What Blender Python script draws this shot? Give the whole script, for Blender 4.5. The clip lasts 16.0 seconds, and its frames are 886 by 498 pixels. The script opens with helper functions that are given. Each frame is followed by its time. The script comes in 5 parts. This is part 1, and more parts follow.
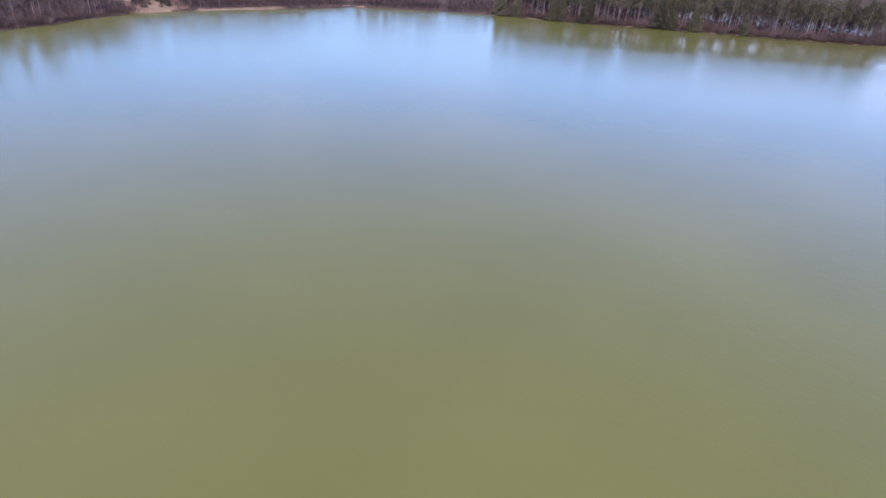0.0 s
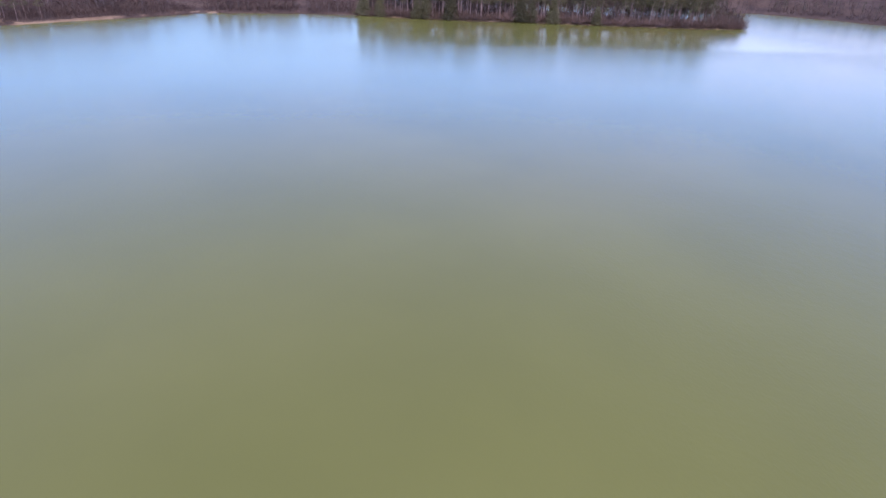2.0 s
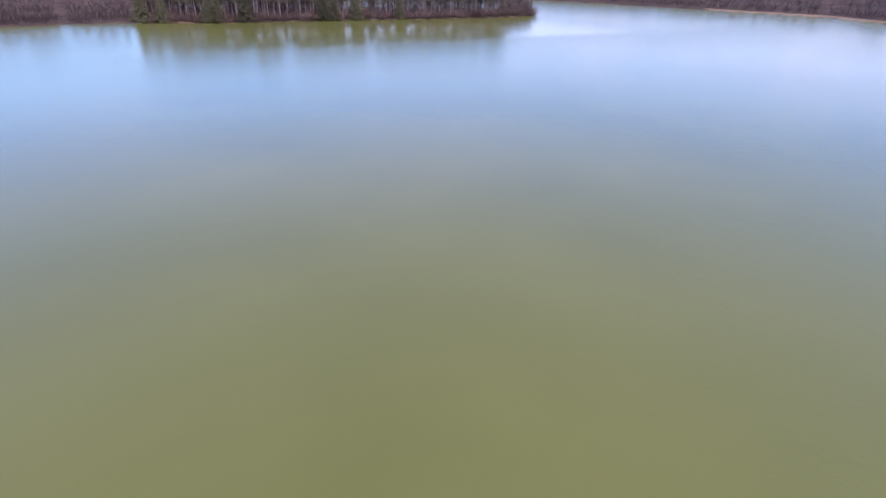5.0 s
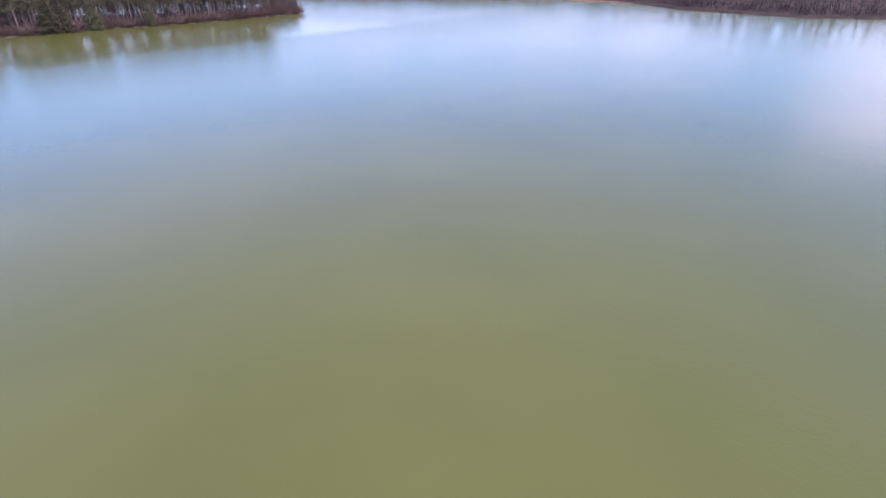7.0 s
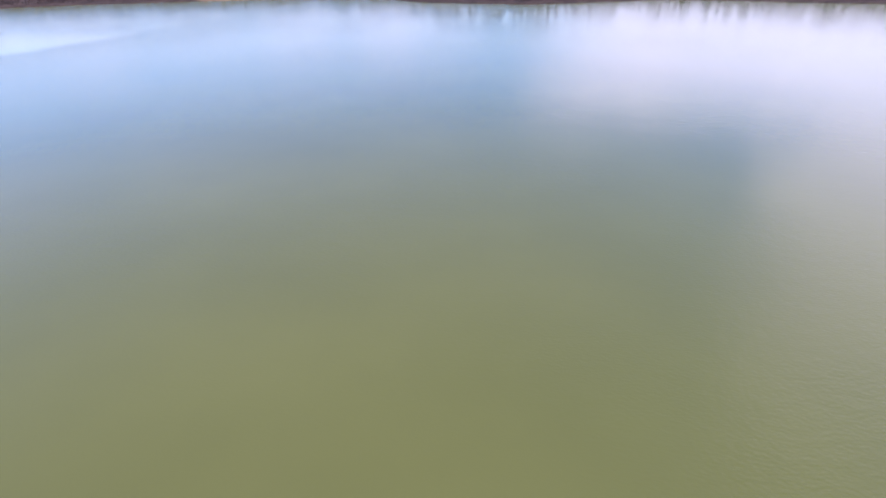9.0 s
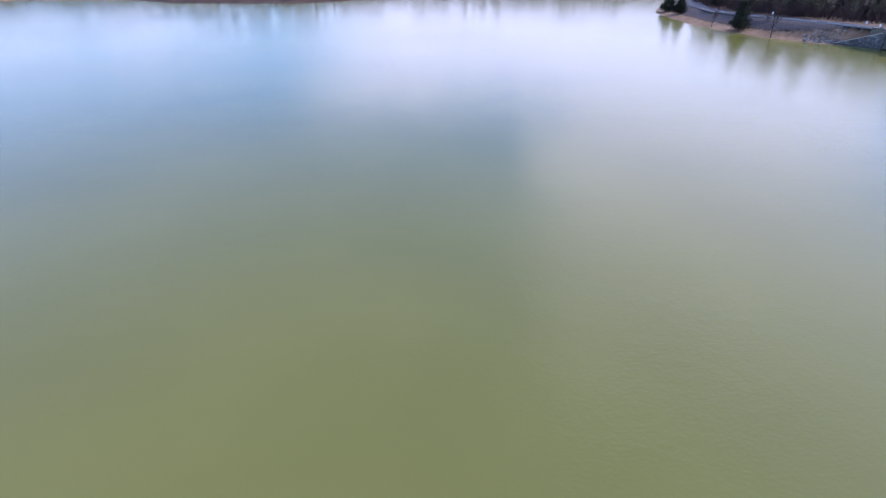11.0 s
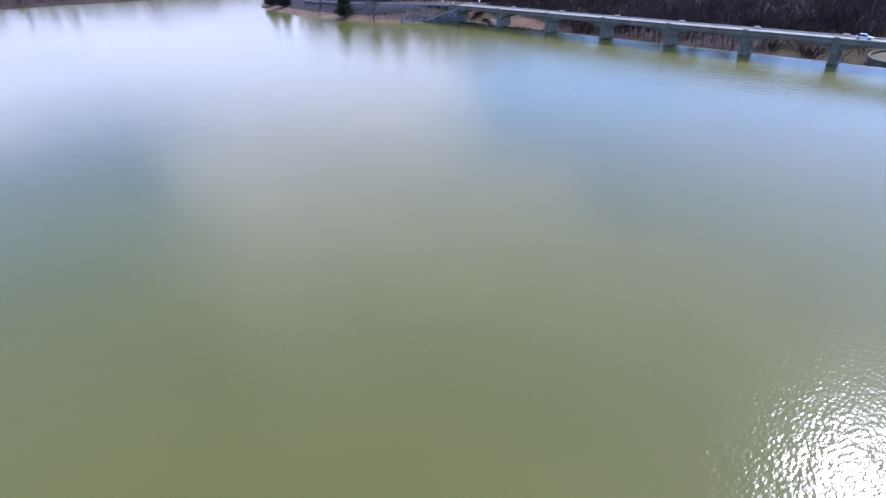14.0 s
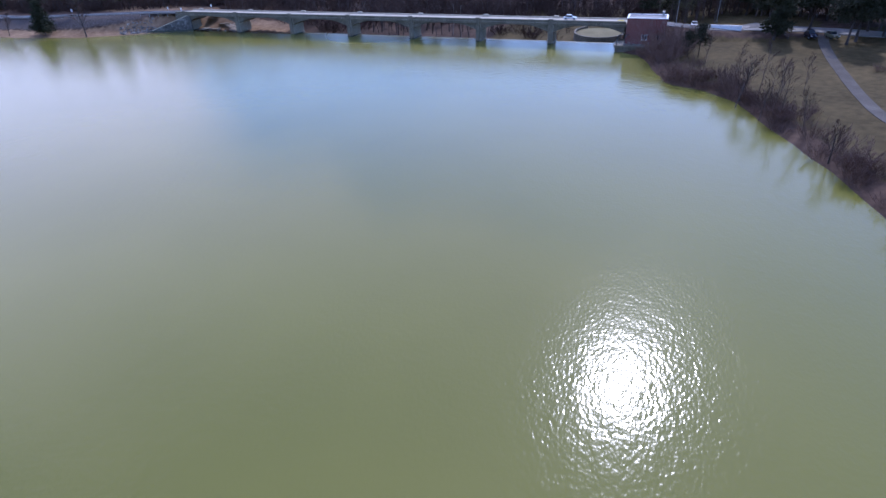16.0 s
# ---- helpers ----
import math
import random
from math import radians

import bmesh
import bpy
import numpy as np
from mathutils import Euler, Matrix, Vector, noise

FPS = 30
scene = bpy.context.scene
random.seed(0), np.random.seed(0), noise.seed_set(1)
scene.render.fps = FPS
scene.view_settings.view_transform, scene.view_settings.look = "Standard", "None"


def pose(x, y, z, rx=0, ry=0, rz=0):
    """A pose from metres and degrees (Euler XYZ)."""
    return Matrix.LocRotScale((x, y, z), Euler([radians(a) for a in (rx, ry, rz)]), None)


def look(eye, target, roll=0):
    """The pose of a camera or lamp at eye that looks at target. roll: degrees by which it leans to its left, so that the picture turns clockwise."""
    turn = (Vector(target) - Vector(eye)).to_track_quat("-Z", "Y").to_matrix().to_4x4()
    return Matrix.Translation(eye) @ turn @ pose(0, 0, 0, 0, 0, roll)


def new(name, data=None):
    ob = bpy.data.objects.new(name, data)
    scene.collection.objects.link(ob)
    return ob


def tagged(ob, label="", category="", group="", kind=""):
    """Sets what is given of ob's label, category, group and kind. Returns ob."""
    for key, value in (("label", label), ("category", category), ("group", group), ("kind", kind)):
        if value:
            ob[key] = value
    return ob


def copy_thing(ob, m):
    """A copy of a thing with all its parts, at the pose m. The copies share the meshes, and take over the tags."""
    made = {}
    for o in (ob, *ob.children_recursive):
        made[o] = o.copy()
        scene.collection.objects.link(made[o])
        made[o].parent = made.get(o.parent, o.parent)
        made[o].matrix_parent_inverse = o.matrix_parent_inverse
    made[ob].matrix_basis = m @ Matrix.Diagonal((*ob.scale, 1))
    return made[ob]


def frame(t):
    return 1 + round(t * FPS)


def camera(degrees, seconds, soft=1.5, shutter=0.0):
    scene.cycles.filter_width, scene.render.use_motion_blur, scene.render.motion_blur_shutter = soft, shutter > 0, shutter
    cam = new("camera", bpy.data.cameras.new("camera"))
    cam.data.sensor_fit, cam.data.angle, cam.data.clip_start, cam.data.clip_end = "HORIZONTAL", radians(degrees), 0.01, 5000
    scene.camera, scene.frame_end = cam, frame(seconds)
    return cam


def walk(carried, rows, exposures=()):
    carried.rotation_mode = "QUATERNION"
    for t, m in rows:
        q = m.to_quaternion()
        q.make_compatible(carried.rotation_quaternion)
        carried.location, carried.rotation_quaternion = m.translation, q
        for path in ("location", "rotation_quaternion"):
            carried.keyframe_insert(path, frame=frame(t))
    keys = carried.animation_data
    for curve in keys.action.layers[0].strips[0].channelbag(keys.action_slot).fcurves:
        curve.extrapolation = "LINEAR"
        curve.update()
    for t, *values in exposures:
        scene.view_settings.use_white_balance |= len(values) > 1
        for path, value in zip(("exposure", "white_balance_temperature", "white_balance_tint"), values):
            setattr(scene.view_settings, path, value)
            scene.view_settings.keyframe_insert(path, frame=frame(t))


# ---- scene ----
cam = camera(76.13, 16.0)
PATH = [
    (0, (-27.238, -25.564, 35.325), (-20.567, -19.740, 30.680), 3.59),
    (0.5, (-26.188, -23.053, 35.232), (-19.184, -17.612, 30.613), 3.36),
    (1, (-25.111, -20.617, 35.138), (-17.813, -15.562, 30.535), 3.09),
    (1.5, (-23.989, -18.300, 35.050), (-16.412, -13.657, 30.464), 2.77),
    (2, (-22.800, -16.096, 34.970), (-14.955, -11.905, 30.400), 2.45),
    (2.5, (-21.523, -13.981, 34.898), (-13.438, -10.260, 30.338), 2.16),
    (3, (-20.184, -11.940, 34.832), (-11.900, -8.671, 30.283), 1.94),
    (5.5, (-11.749, -3.700, 34.162), (-2.874, -2.964, 29.614), 0.72),
    (6, (-9.788, -2.655, 34.073), (-0.887, -2.766, 29.517), 0.27),
    (6.5, (-7.817, -1.711, 33.984), (1.021, -2.711, 29.413), -0.13),
    (7, (-5.840, -0.953, 33.900), (2.846, -2.839, 29.317), -0.42),
    (7.5, (-3.862, -0.431, 33.828), (4.577, -3.188, 29.227), -0.83),
    (8, (-1.905, -0.128, 33.766), (6.184, -3.753, 29.136), -1.15),
    (8.5, (0.000, 0.000, 33.714), (7.668, -4.423, 29.063), -1.44),
    (10.8, (7.044, -2.966, 33.785), (12.055, -10.212, 29.054), -0.37),
    (11, (7.610, -3.493, 33.808), (12.320, -10.927, 29.059), -0.39),
    (11.5, (8.999, -4.850, 33.864), (12.923, -12.704, 29.076), -0.52),
    (12, (10.239, -6.146, 33.890), (13.356, -14.341, 29.080), -0.73),
    (12.5, (11.376, -7.301, 33.897), (13.640, -15.759, 29.068), -1.02),
    (13, (12.449, -8.384, 33.896), (13.802, -17.024, 29.046), -1.27),
    (13.5, (13.470, -9.446, 33.891), (13.867, -18.166, 29.013), -1.45),
    (14, (14.446, -10.519, 33.886), (13.872, -19.214, 28.981), -1.56),
    (14.5, (15.384, -11.627, 33.883), (13.837, -20.185, 28.946), -1.64),
    (15, (16.290, -12.774, 33.881), (13.781, -21.081, 28.912), -1.73),
    (15.5, (17.180, -13.949, 33.883), (13.748, -21.899, 28.880), -1.80),
    (16, (18.067, -15.145, 33.888), (13.906, -22.724, 28.863), -1.87),
]
walk(cam, [(t, look(eye, target, roll)) for t, eye, target, roll in PATH],
     [(0, 0.83, 5420, 33), (8.5, 0.85, 5460, 30), (11, 0.82, 5180, 27), (13.5, 0.80, 5090, 26), (16, 0.63, 5000, 26)])

# ---- sky, sun and exposure ----
SUN_EL, SUN_AZ = radians(42.0), radians(-128.7)
SUN_DIR = Vector((math.sin(SUN_AZ) * math.cos(SUN_EL), math.cos(SUN_AZ) * math.cos(SUN_EL), math.sin(SUN_EL)))
world = bpy.data.worlds.new("sky")
scene.world = world
world.use_nodes = True


def build_world():
    nt = world.node_tree
    nt.nodes.clear()
    out = nt.nodes.new("ShaderNodeOutputWorld")
    bg = nt.nodes.new("ShaderNodeBackground")
    sky = nt.nodes.new("ShaderNodeTexSky")
    sky.sky_type = "NISHITA"
    sky.sun_disc = False
    sky.sun_elevation, sky.sun_rotation = SUN_EL, SUN_AZ
    sky.air_density, sky.dust_density, sky.ozone_density = 1.0, 0.3, 2.2
    geo = nt.nodes.new("ShaderNodeTexCoord")
    sep = nt.nodes.new("ShaderNodeSeparateXYZ")
    nt.links.new(geo.outputs["Generated"], sep.inputs[0])

    def calc(op, *args):
        n = nt.nodes.new("ShaderNodeMath")
        n.operation = op
        for k, v in enumerate(args):
            if isinstance(v, (int, float)):
                n.inputs[k].default_value = v
            else:
                nt.links.new(v, n.inputs[k])
        return n.outputs[0]

    def ease(value, low, high):
        """0 below low, 1 above high, smooth between."""
        n = nt.nodes.new("ShaderNodeMapRange")
        n.interpolation_type = "SMOOTHSTEP"
        n.inputs["From Min"].default_value, n.inputs["From Max"].default_value = low, high
        nt.links.new(value, n.inputs["Value"])
        return n.outputs["Result"]

    def cloud_noise(scale, detail, seed):
        flat = nt.nodes.new("ShaderNodeVectorMath")
        flat.operation = "MULTIPLY_ADD"
        flat.inputs[1].default_value, flat.inputs[2].default_value = (scale, scale, scale * 2.2), (seed, seed, seed)
        nt.links.new(geo.outputs["Generated"], flat.inputs[0])
        n = nt.nodes.new("ShaderNodeTexNoise")
        n.inputs["Scale"].default_value, n.inputs["Detail"].default_value, n.inputs["Roughness"].default_value = 1.0, detail, 0.55
        nt.links.new(flat.outputs[0], n.inputs["Vector"])
        return n.outputs["Fac"]

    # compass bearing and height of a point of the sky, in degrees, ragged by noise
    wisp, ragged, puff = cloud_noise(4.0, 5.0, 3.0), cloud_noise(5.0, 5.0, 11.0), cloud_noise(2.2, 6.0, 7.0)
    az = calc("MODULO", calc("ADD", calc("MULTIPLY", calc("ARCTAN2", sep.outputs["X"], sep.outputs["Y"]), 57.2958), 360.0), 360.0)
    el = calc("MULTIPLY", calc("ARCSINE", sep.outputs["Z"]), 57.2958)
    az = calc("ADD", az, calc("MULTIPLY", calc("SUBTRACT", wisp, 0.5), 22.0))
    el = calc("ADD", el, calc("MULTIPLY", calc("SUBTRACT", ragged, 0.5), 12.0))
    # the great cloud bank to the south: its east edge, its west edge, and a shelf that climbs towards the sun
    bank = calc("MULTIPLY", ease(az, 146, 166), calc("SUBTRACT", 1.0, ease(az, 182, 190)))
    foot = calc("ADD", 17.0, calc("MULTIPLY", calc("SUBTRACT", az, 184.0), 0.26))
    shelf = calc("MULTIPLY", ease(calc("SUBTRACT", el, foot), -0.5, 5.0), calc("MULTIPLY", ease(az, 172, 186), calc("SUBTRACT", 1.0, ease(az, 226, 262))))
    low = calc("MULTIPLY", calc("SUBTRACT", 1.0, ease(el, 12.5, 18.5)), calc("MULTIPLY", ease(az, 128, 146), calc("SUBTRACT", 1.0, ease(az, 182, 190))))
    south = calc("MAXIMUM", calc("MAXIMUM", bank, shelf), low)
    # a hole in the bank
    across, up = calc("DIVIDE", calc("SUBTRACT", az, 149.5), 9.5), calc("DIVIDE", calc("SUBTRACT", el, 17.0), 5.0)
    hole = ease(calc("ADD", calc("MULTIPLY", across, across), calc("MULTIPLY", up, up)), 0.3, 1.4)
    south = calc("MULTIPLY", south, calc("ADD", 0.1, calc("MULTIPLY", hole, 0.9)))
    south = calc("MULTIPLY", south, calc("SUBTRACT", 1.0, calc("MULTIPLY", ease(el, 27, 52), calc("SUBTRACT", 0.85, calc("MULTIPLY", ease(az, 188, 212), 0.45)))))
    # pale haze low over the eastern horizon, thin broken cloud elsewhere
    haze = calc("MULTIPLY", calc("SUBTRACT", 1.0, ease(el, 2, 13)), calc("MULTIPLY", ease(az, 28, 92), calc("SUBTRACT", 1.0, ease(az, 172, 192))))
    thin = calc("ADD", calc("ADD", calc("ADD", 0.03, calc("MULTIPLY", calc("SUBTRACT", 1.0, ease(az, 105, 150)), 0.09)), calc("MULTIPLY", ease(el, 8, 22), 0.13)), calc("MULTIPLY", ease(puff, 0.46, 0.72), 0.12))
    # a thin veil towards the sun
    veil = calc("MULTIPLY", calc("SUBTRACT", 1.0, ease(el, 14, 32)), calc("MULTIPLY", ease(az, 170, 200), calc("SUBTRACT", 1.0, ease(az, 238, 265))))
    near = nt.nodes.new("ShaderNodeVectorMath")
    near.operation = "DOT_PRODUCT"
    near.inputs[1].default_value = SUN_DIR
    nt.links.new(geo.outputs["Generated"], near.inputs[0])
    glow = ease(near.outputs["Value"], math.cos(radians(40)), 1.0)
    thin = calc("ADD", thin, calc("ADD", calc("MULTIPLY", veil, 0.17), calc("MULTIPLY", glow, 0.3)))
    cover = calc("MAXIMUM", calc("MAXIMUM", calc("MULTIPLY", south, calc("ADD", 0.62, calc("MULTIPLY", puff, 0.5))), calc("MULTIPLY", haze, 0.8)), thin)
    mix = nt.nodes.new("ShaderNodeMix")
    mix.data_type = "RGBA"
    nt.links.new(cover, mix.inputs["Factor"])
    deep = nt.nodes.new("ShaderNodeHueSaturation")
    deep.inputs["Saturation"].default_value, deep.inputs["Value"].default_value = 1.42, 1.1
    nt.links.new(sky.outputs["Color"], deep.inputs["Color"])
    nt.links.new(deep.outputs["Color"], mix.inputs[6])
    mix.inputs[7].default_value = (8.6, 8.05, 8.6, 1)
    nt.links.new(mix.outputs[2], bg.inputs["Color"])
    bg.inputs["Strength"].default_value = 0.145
    nt.links.new(bg.outputs[0], out.inputs["Surface"])


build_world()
sun = new("sun", bpy.data.lights.new("sun", "SUN"))
sun.data.energy, sun.data.angle, sun.data.color = 2.2, radians(0.53), (1.0, 0.91, 0.76)
sun.matrix_world = look((0, 0, 0), -SUN_DIR)


# ---- materials ----
def material(name, colors, rough=0.8, scale=1.0, fine=8.0, bump=0.3, metal=0.0, vary=0.0, spec=0.3):
    """Colours mixed by coarse and fine noise at real-world size, with fine relief; vary shifts the value from object to object."""
    m = bpy.data.materials.new(name)
    m.use_nodes = True
    nt = m.node_tree
    b = nt.nodes["Principled BSDF"]
    b.inputs["Roughness"].default_value, b.inputs["Metallic"].default_value = rough, metal
    b.inputs["Specular IOR Level"].default_value = spec
    tc = nt.nodes.new("ShaderNodeNewGeometry")
    n1, n2 = nt.nodes.new("ShaderNodeTexNoise"), nt.nodes.new("ShaderNodeTexNoise")
    for n, s in ((n1, scale), (n2, fine)):
        n.inputs["Scale"].default_value, n.inputs["Detail"].default_value = s, 5.0
        nt.links.new(tc.outputs["Position"], n.inputs["Vector"])
    add = nt.nodes.new("ShaderNodeMath")
    add.operation = "MULTIPLY_ADD"
    add.inputs[1].default_value = 0.55
    nt.links.new(n2.outputs["Fac"], add.inputs[0])
    half = nt.nodes.new("ShaderNodeMath")
    half.operation = "MULTIPLY"
    half.inputs[1].default_value = 0.45
    nt.links.new(n1.outputs["Fac"], half.inputs[0])
    nt.links.new(half.outputs[0], add.inputs[2])
    ramp = nt.nodes.new("ShaderNodeValToRGB")
    cr = ramp.color_ramp
    while len(cr.elements) < len(colors):
        cr.elements.new(0.5)
    for k, (e, c) in enumerate(zip(cr.elements, colors)):
        e.position, e.color = 0.36 + 0.28 * k / max(1, len(colors) - 1), (*c, 1)
    nt.links.new(add.outputs[0], ramp.inputs["Fac"])
    last = ramp.outputs["Color"]
    if vary:
        info = nt.nodes.new("ShaderNodeObjectInfo")
        hsv = nt.nodes.new("ShaderNodeHueSaturation")
        mr = nt.nodes.new("ShaderNodeMapRange")
        mr.inputs["To Min"].default_value, mr.inputs["To Max"].default_value = 1 - vary, 1 + vary
        nt.links.new(info.outputs["Random"], mr.inputs["Value"])
        nt.links.new(mr.outputs["Result"], hsv.inputs["Value"])
        nt.links.new(last, hsv.inputs["Color"])
        last = hsv.outputs["Color"]
    nt.links.new(last, b.inputs["Base Color"])
    if bump:
        bp = nt.nodes.new("ShaderNodeBump")
        bp.inputs["Strength"].default_value, bp.inputs["Distance"].default_value = bump, 0.05
        nt.links.new(n2.outputs["Fac"], bp.inputs["Height"])
        nt.links.new(bp.outputs["Normal"], b.inputs["Normal"])
    return m


def water_material():
    m = bpy.data.materials.new("lake_water")
    m.use_nodes = True
    nt = m.node_tree
    b = nt.nodes["Principled BSDF"]
    # the murky body scatters light evenly; only the surface film over it carries the ripples
    b.inputs["Roughness"].default_value = 1.0
    b.inputs["Specular IOR Level"].default_value = 0.0
    b.inputs["Coat Weight"].default_value = 1.0
    b.inputs["Coat IOR"].default_value = 1.333
    tc = nt.nodes.new("ShaderNodeNewGeometry")

    def noise_at(scale, detail, stretch=None):
        n = nt.nodes.new("ShaderNodeTexNoise")
        n.inputs["Scale"].default_value, n.inputs["Detail"].default_value = scale, detail
        if stretch:
            mp = nt.nodes.new("ShaderNodeMapping")
            mp.vector_type = "TEXTURE"
            mp.inputs["Rotation"].default_value, mp.inputs["Scale"].default_value = (0, 0, stretch[0]), (1, stretch[1], 1)
            nt.links.new(tc.outputs["Position"], mp.inputs["Vector"])
            nt.links.new(mp.outputs[0], n.inputs["Vector"])
        else:
            nt.links.new(tc.outputs["Position"], n.inputs["Vector"])
        return n

    def math_node(op, a, c):
        n = nt.nodes.new("ShaderNodeMath")
        n.operation = op
        for k, v in enumerate((a, c)):
            if isinstance(v, (int, float)):
                n.inputs[k].default_value = v
            else:
                nt.links.new(v, n.inputs[k])
        return n.outputs[0]

    tone = noise_at(0.03, 4.0)
    ramp = nt.nodes.new("ShaderNodeValToRGB")
    ramp.color_ramp.elements[0].position, ramp.color_ramp.elements[1].position = 0.3, 0.7
    ramp.color_ramp.elements[0].color = (0.132, 0.128, 0.025, 1)
    ramp.color_ramp.elements[1].color = (0.153, 0.146, 0.029, 1)
    nt.links.new(tone.outputs["Fac"], ramp.inputs["Fac"])
    nt.links.new(ramp.outputs["Color"], b.inputs["Base Color"])
    ripple = noise_at(3.2, 0.8, (radians(-51), 1.8))
    swell = noise_at(0.7, 1.0, (radians(-30), 1.5))
    gust = noise_at(0.018, 3.0)
    windy = nt.nodes.new("ShaderNodeMapRange")
    windy.inputs["From Min"].default_value, windy.inputs["From Max"].default_value = 0.42, 0.62
    windy.inputs["To Min"].default_value, windy.inputs["To Max"].default_value = 0.4, 1.1
    nt.links.new(gust.outputs["Fac"], windy.inputs["Value"])
    # a breeze ruffles the water towards the north bank
    off = nt.nodes.new("ShaderNodeVectorMath")
    off.operation = "DISTANCE"
    off.inputs[1].default_value = (-45, -70, 0)
    nt.links.new(tc.outputs["Position"], off.inputs[0])
    breeze = nt.nodes.new("ShaderNodeMapRange")
    breeze.interpolation_type = "SMOOTHSTEP"
    breeze.inputs["From Min"].default_value, breeze.inputs["From Max"].default_value = 60, 190
    breeze.inputs["To Min"].default_value, breeze.inputs["To Max"].default_value = 0.6, 0.0
    nt.links.new(math_node("ADD", off.outputs["Value"], math_node("MULTIPLY", gust.outputs["Fac"], 40)), breeze.inputs["Value"])
    # smooth water near the middle, fine cat's-paws farther out
    paws = nt.nodes.new("ShaderNodeVectorMath")
    paws.operation = "DISTANCE"
    paws.inputs[1].default_value = (-10, -40, 0)
    nt.links.new(tc.outputs["Position"], paws.inputs[0])
    sheen = nt.nodes.new("ShaderNodeMapRange")
    sheen.interpolation_type = "SMOOTHSTEP"
    sheen.inputs["From Min"].default_value, sheen.inputs["From Max"].default_value = 60, 215
    sheen.inputs["To Min"].default_value, sheen.inputs["To Max"].default_value = 0.11, 0.17
    nt.links.new(paws.outputs["Value"], sheen.inputs["Value"])
    # ruffled water before the spillway
    spill = nt.nodes.new("ShaderNodeVectorMath")
    spill.operation = "DISTANCE"
    spill.inputs[1].default_value = (-78, -192, 0)
    nt.links.new(tc.outputs["Position"], spill.inputs[0])
    ruffle = nt.nodes.new("ShaderNodeMapRange")
    ruffle.interpolation_type = "SMOOTHSTEP"
    ruffle.inputs["From Min"].default_value, ruffle.inputs["From Max"].default_value = 25, 105
    ruffle.inputs["To Min"].default_value, ruffle.inputs["To Max"].default_value = 0.12, 0.0
    nt.links.new(spill.outputs["Value"], ruffle.inputs["Value"])
    # a wind line off the wooded point: calm water behind it, ruffled water before it
    lee = nt.nodes.new("ShaderNodeVectorMath")
    lee.operation = "DOT_PRODUCT"
    lee.inputs[1].default_value = (0.795, 0.607, 0)
    nt.links.new(tc.outputs["Position"], lee.inputs[0])
    at = math_node("ADD", lee.outputs["Value"], math_node("MULTIPLY", gust.outputs["Fac"], 30))

    def step_at(low, high, top):
        n = nt.nodes.new("ShaderNodeMapRange")
        n.interpolation_type = "SMOOTHSTEP"
        n.inputs["From Min"].default_value, n.inputs["From Max"].default_value = low, high
        n.inputs["To Max"].default_value = top
        nt.links.new(at, n.inputs["Value"])
        return n.outputs["Result"]

    beside = nt.nodes.new("ShaderNodeVectorMath")
    beside.operation = "DOT_PRODUCT"
    beside.inputs[1].default_value = (0.607, -0.795, 0)
    nt.links.new(tc.outputs["Position"], beside.inputs[0])
    reach = nt.nodes.new("ShaderNodeMapRange")
    reach.interpolation_type = "SMOOTHSTEP"
    reach.inputs["From Min"].default_value, reach.inputs["From Max"].default_value = -30, 70
    nt.links.new(beside.outputs["Value"], reach.inputs["Value"])
    fade = nt.nodes.new("ShaderNodeMapRange")
    fade.interpolation_type = "SMOOTHSTEP"
    fade.inputs["From Min"].default_value, fade.inputs["From Max"].default_value = 190, 270
    fade.inputs["To Min"].default_value, fade.inputs["To Max"].default_value = 1.0, 0.35
    nt.links.new(beside.outputs["Value"], fade.inputs["Value"])
    calm = math_node("MULTIPLY", step_at(244, 266, 1.0), math_node("MULTIPLY", reach.outputs["Result"], fade.outputs["Result"]))
    rough = math_node("ADD", math_node("ADD", sheen.outputs["Result"], ruffle.outputs["Result"]), step_at(150, 248, 0.04))
    rough = math_node("MULTIPLY", rough, math_node("SUBTRACT", 1.0, math_node("MULTIPLY", calm, 0.3)))
    nt.links.new(rough, b.inputs["Coat Roughness"])
    wind = math_node("MULTIPLY", math_node("ADD", windy.outputs["Result"], breeze.outputs["Result"]), math_node("SUBTRACT", 1.0, math_node("MULTIPLY", calm, 0.5)))
    h = math_node("ADD", ripple.outputs["Fac"], math_node("MULTIPLY", swell.outputs["Fac"], 1.3))
    chop = noise_at(4.4, 0.5, (radians(-51), 1.4))
    h = math_node("ADD", h, math_node("MULTIPLY", chop.outputs["Fac"], 0.2))
    h = math_node("MULTIPLY", h, wind)
    bp = nt.nodes.new("ShaderNodeBump")
    bp.inputs["Strength"].default_value, bp.inputs["Distance"].default_value = 0.5, 0.035
    nt.links.new(h, bp.inputs["Height"])
    nt.links.new(bp.outputs["Normal"], b.inputs["Coat Normal"])
    return m


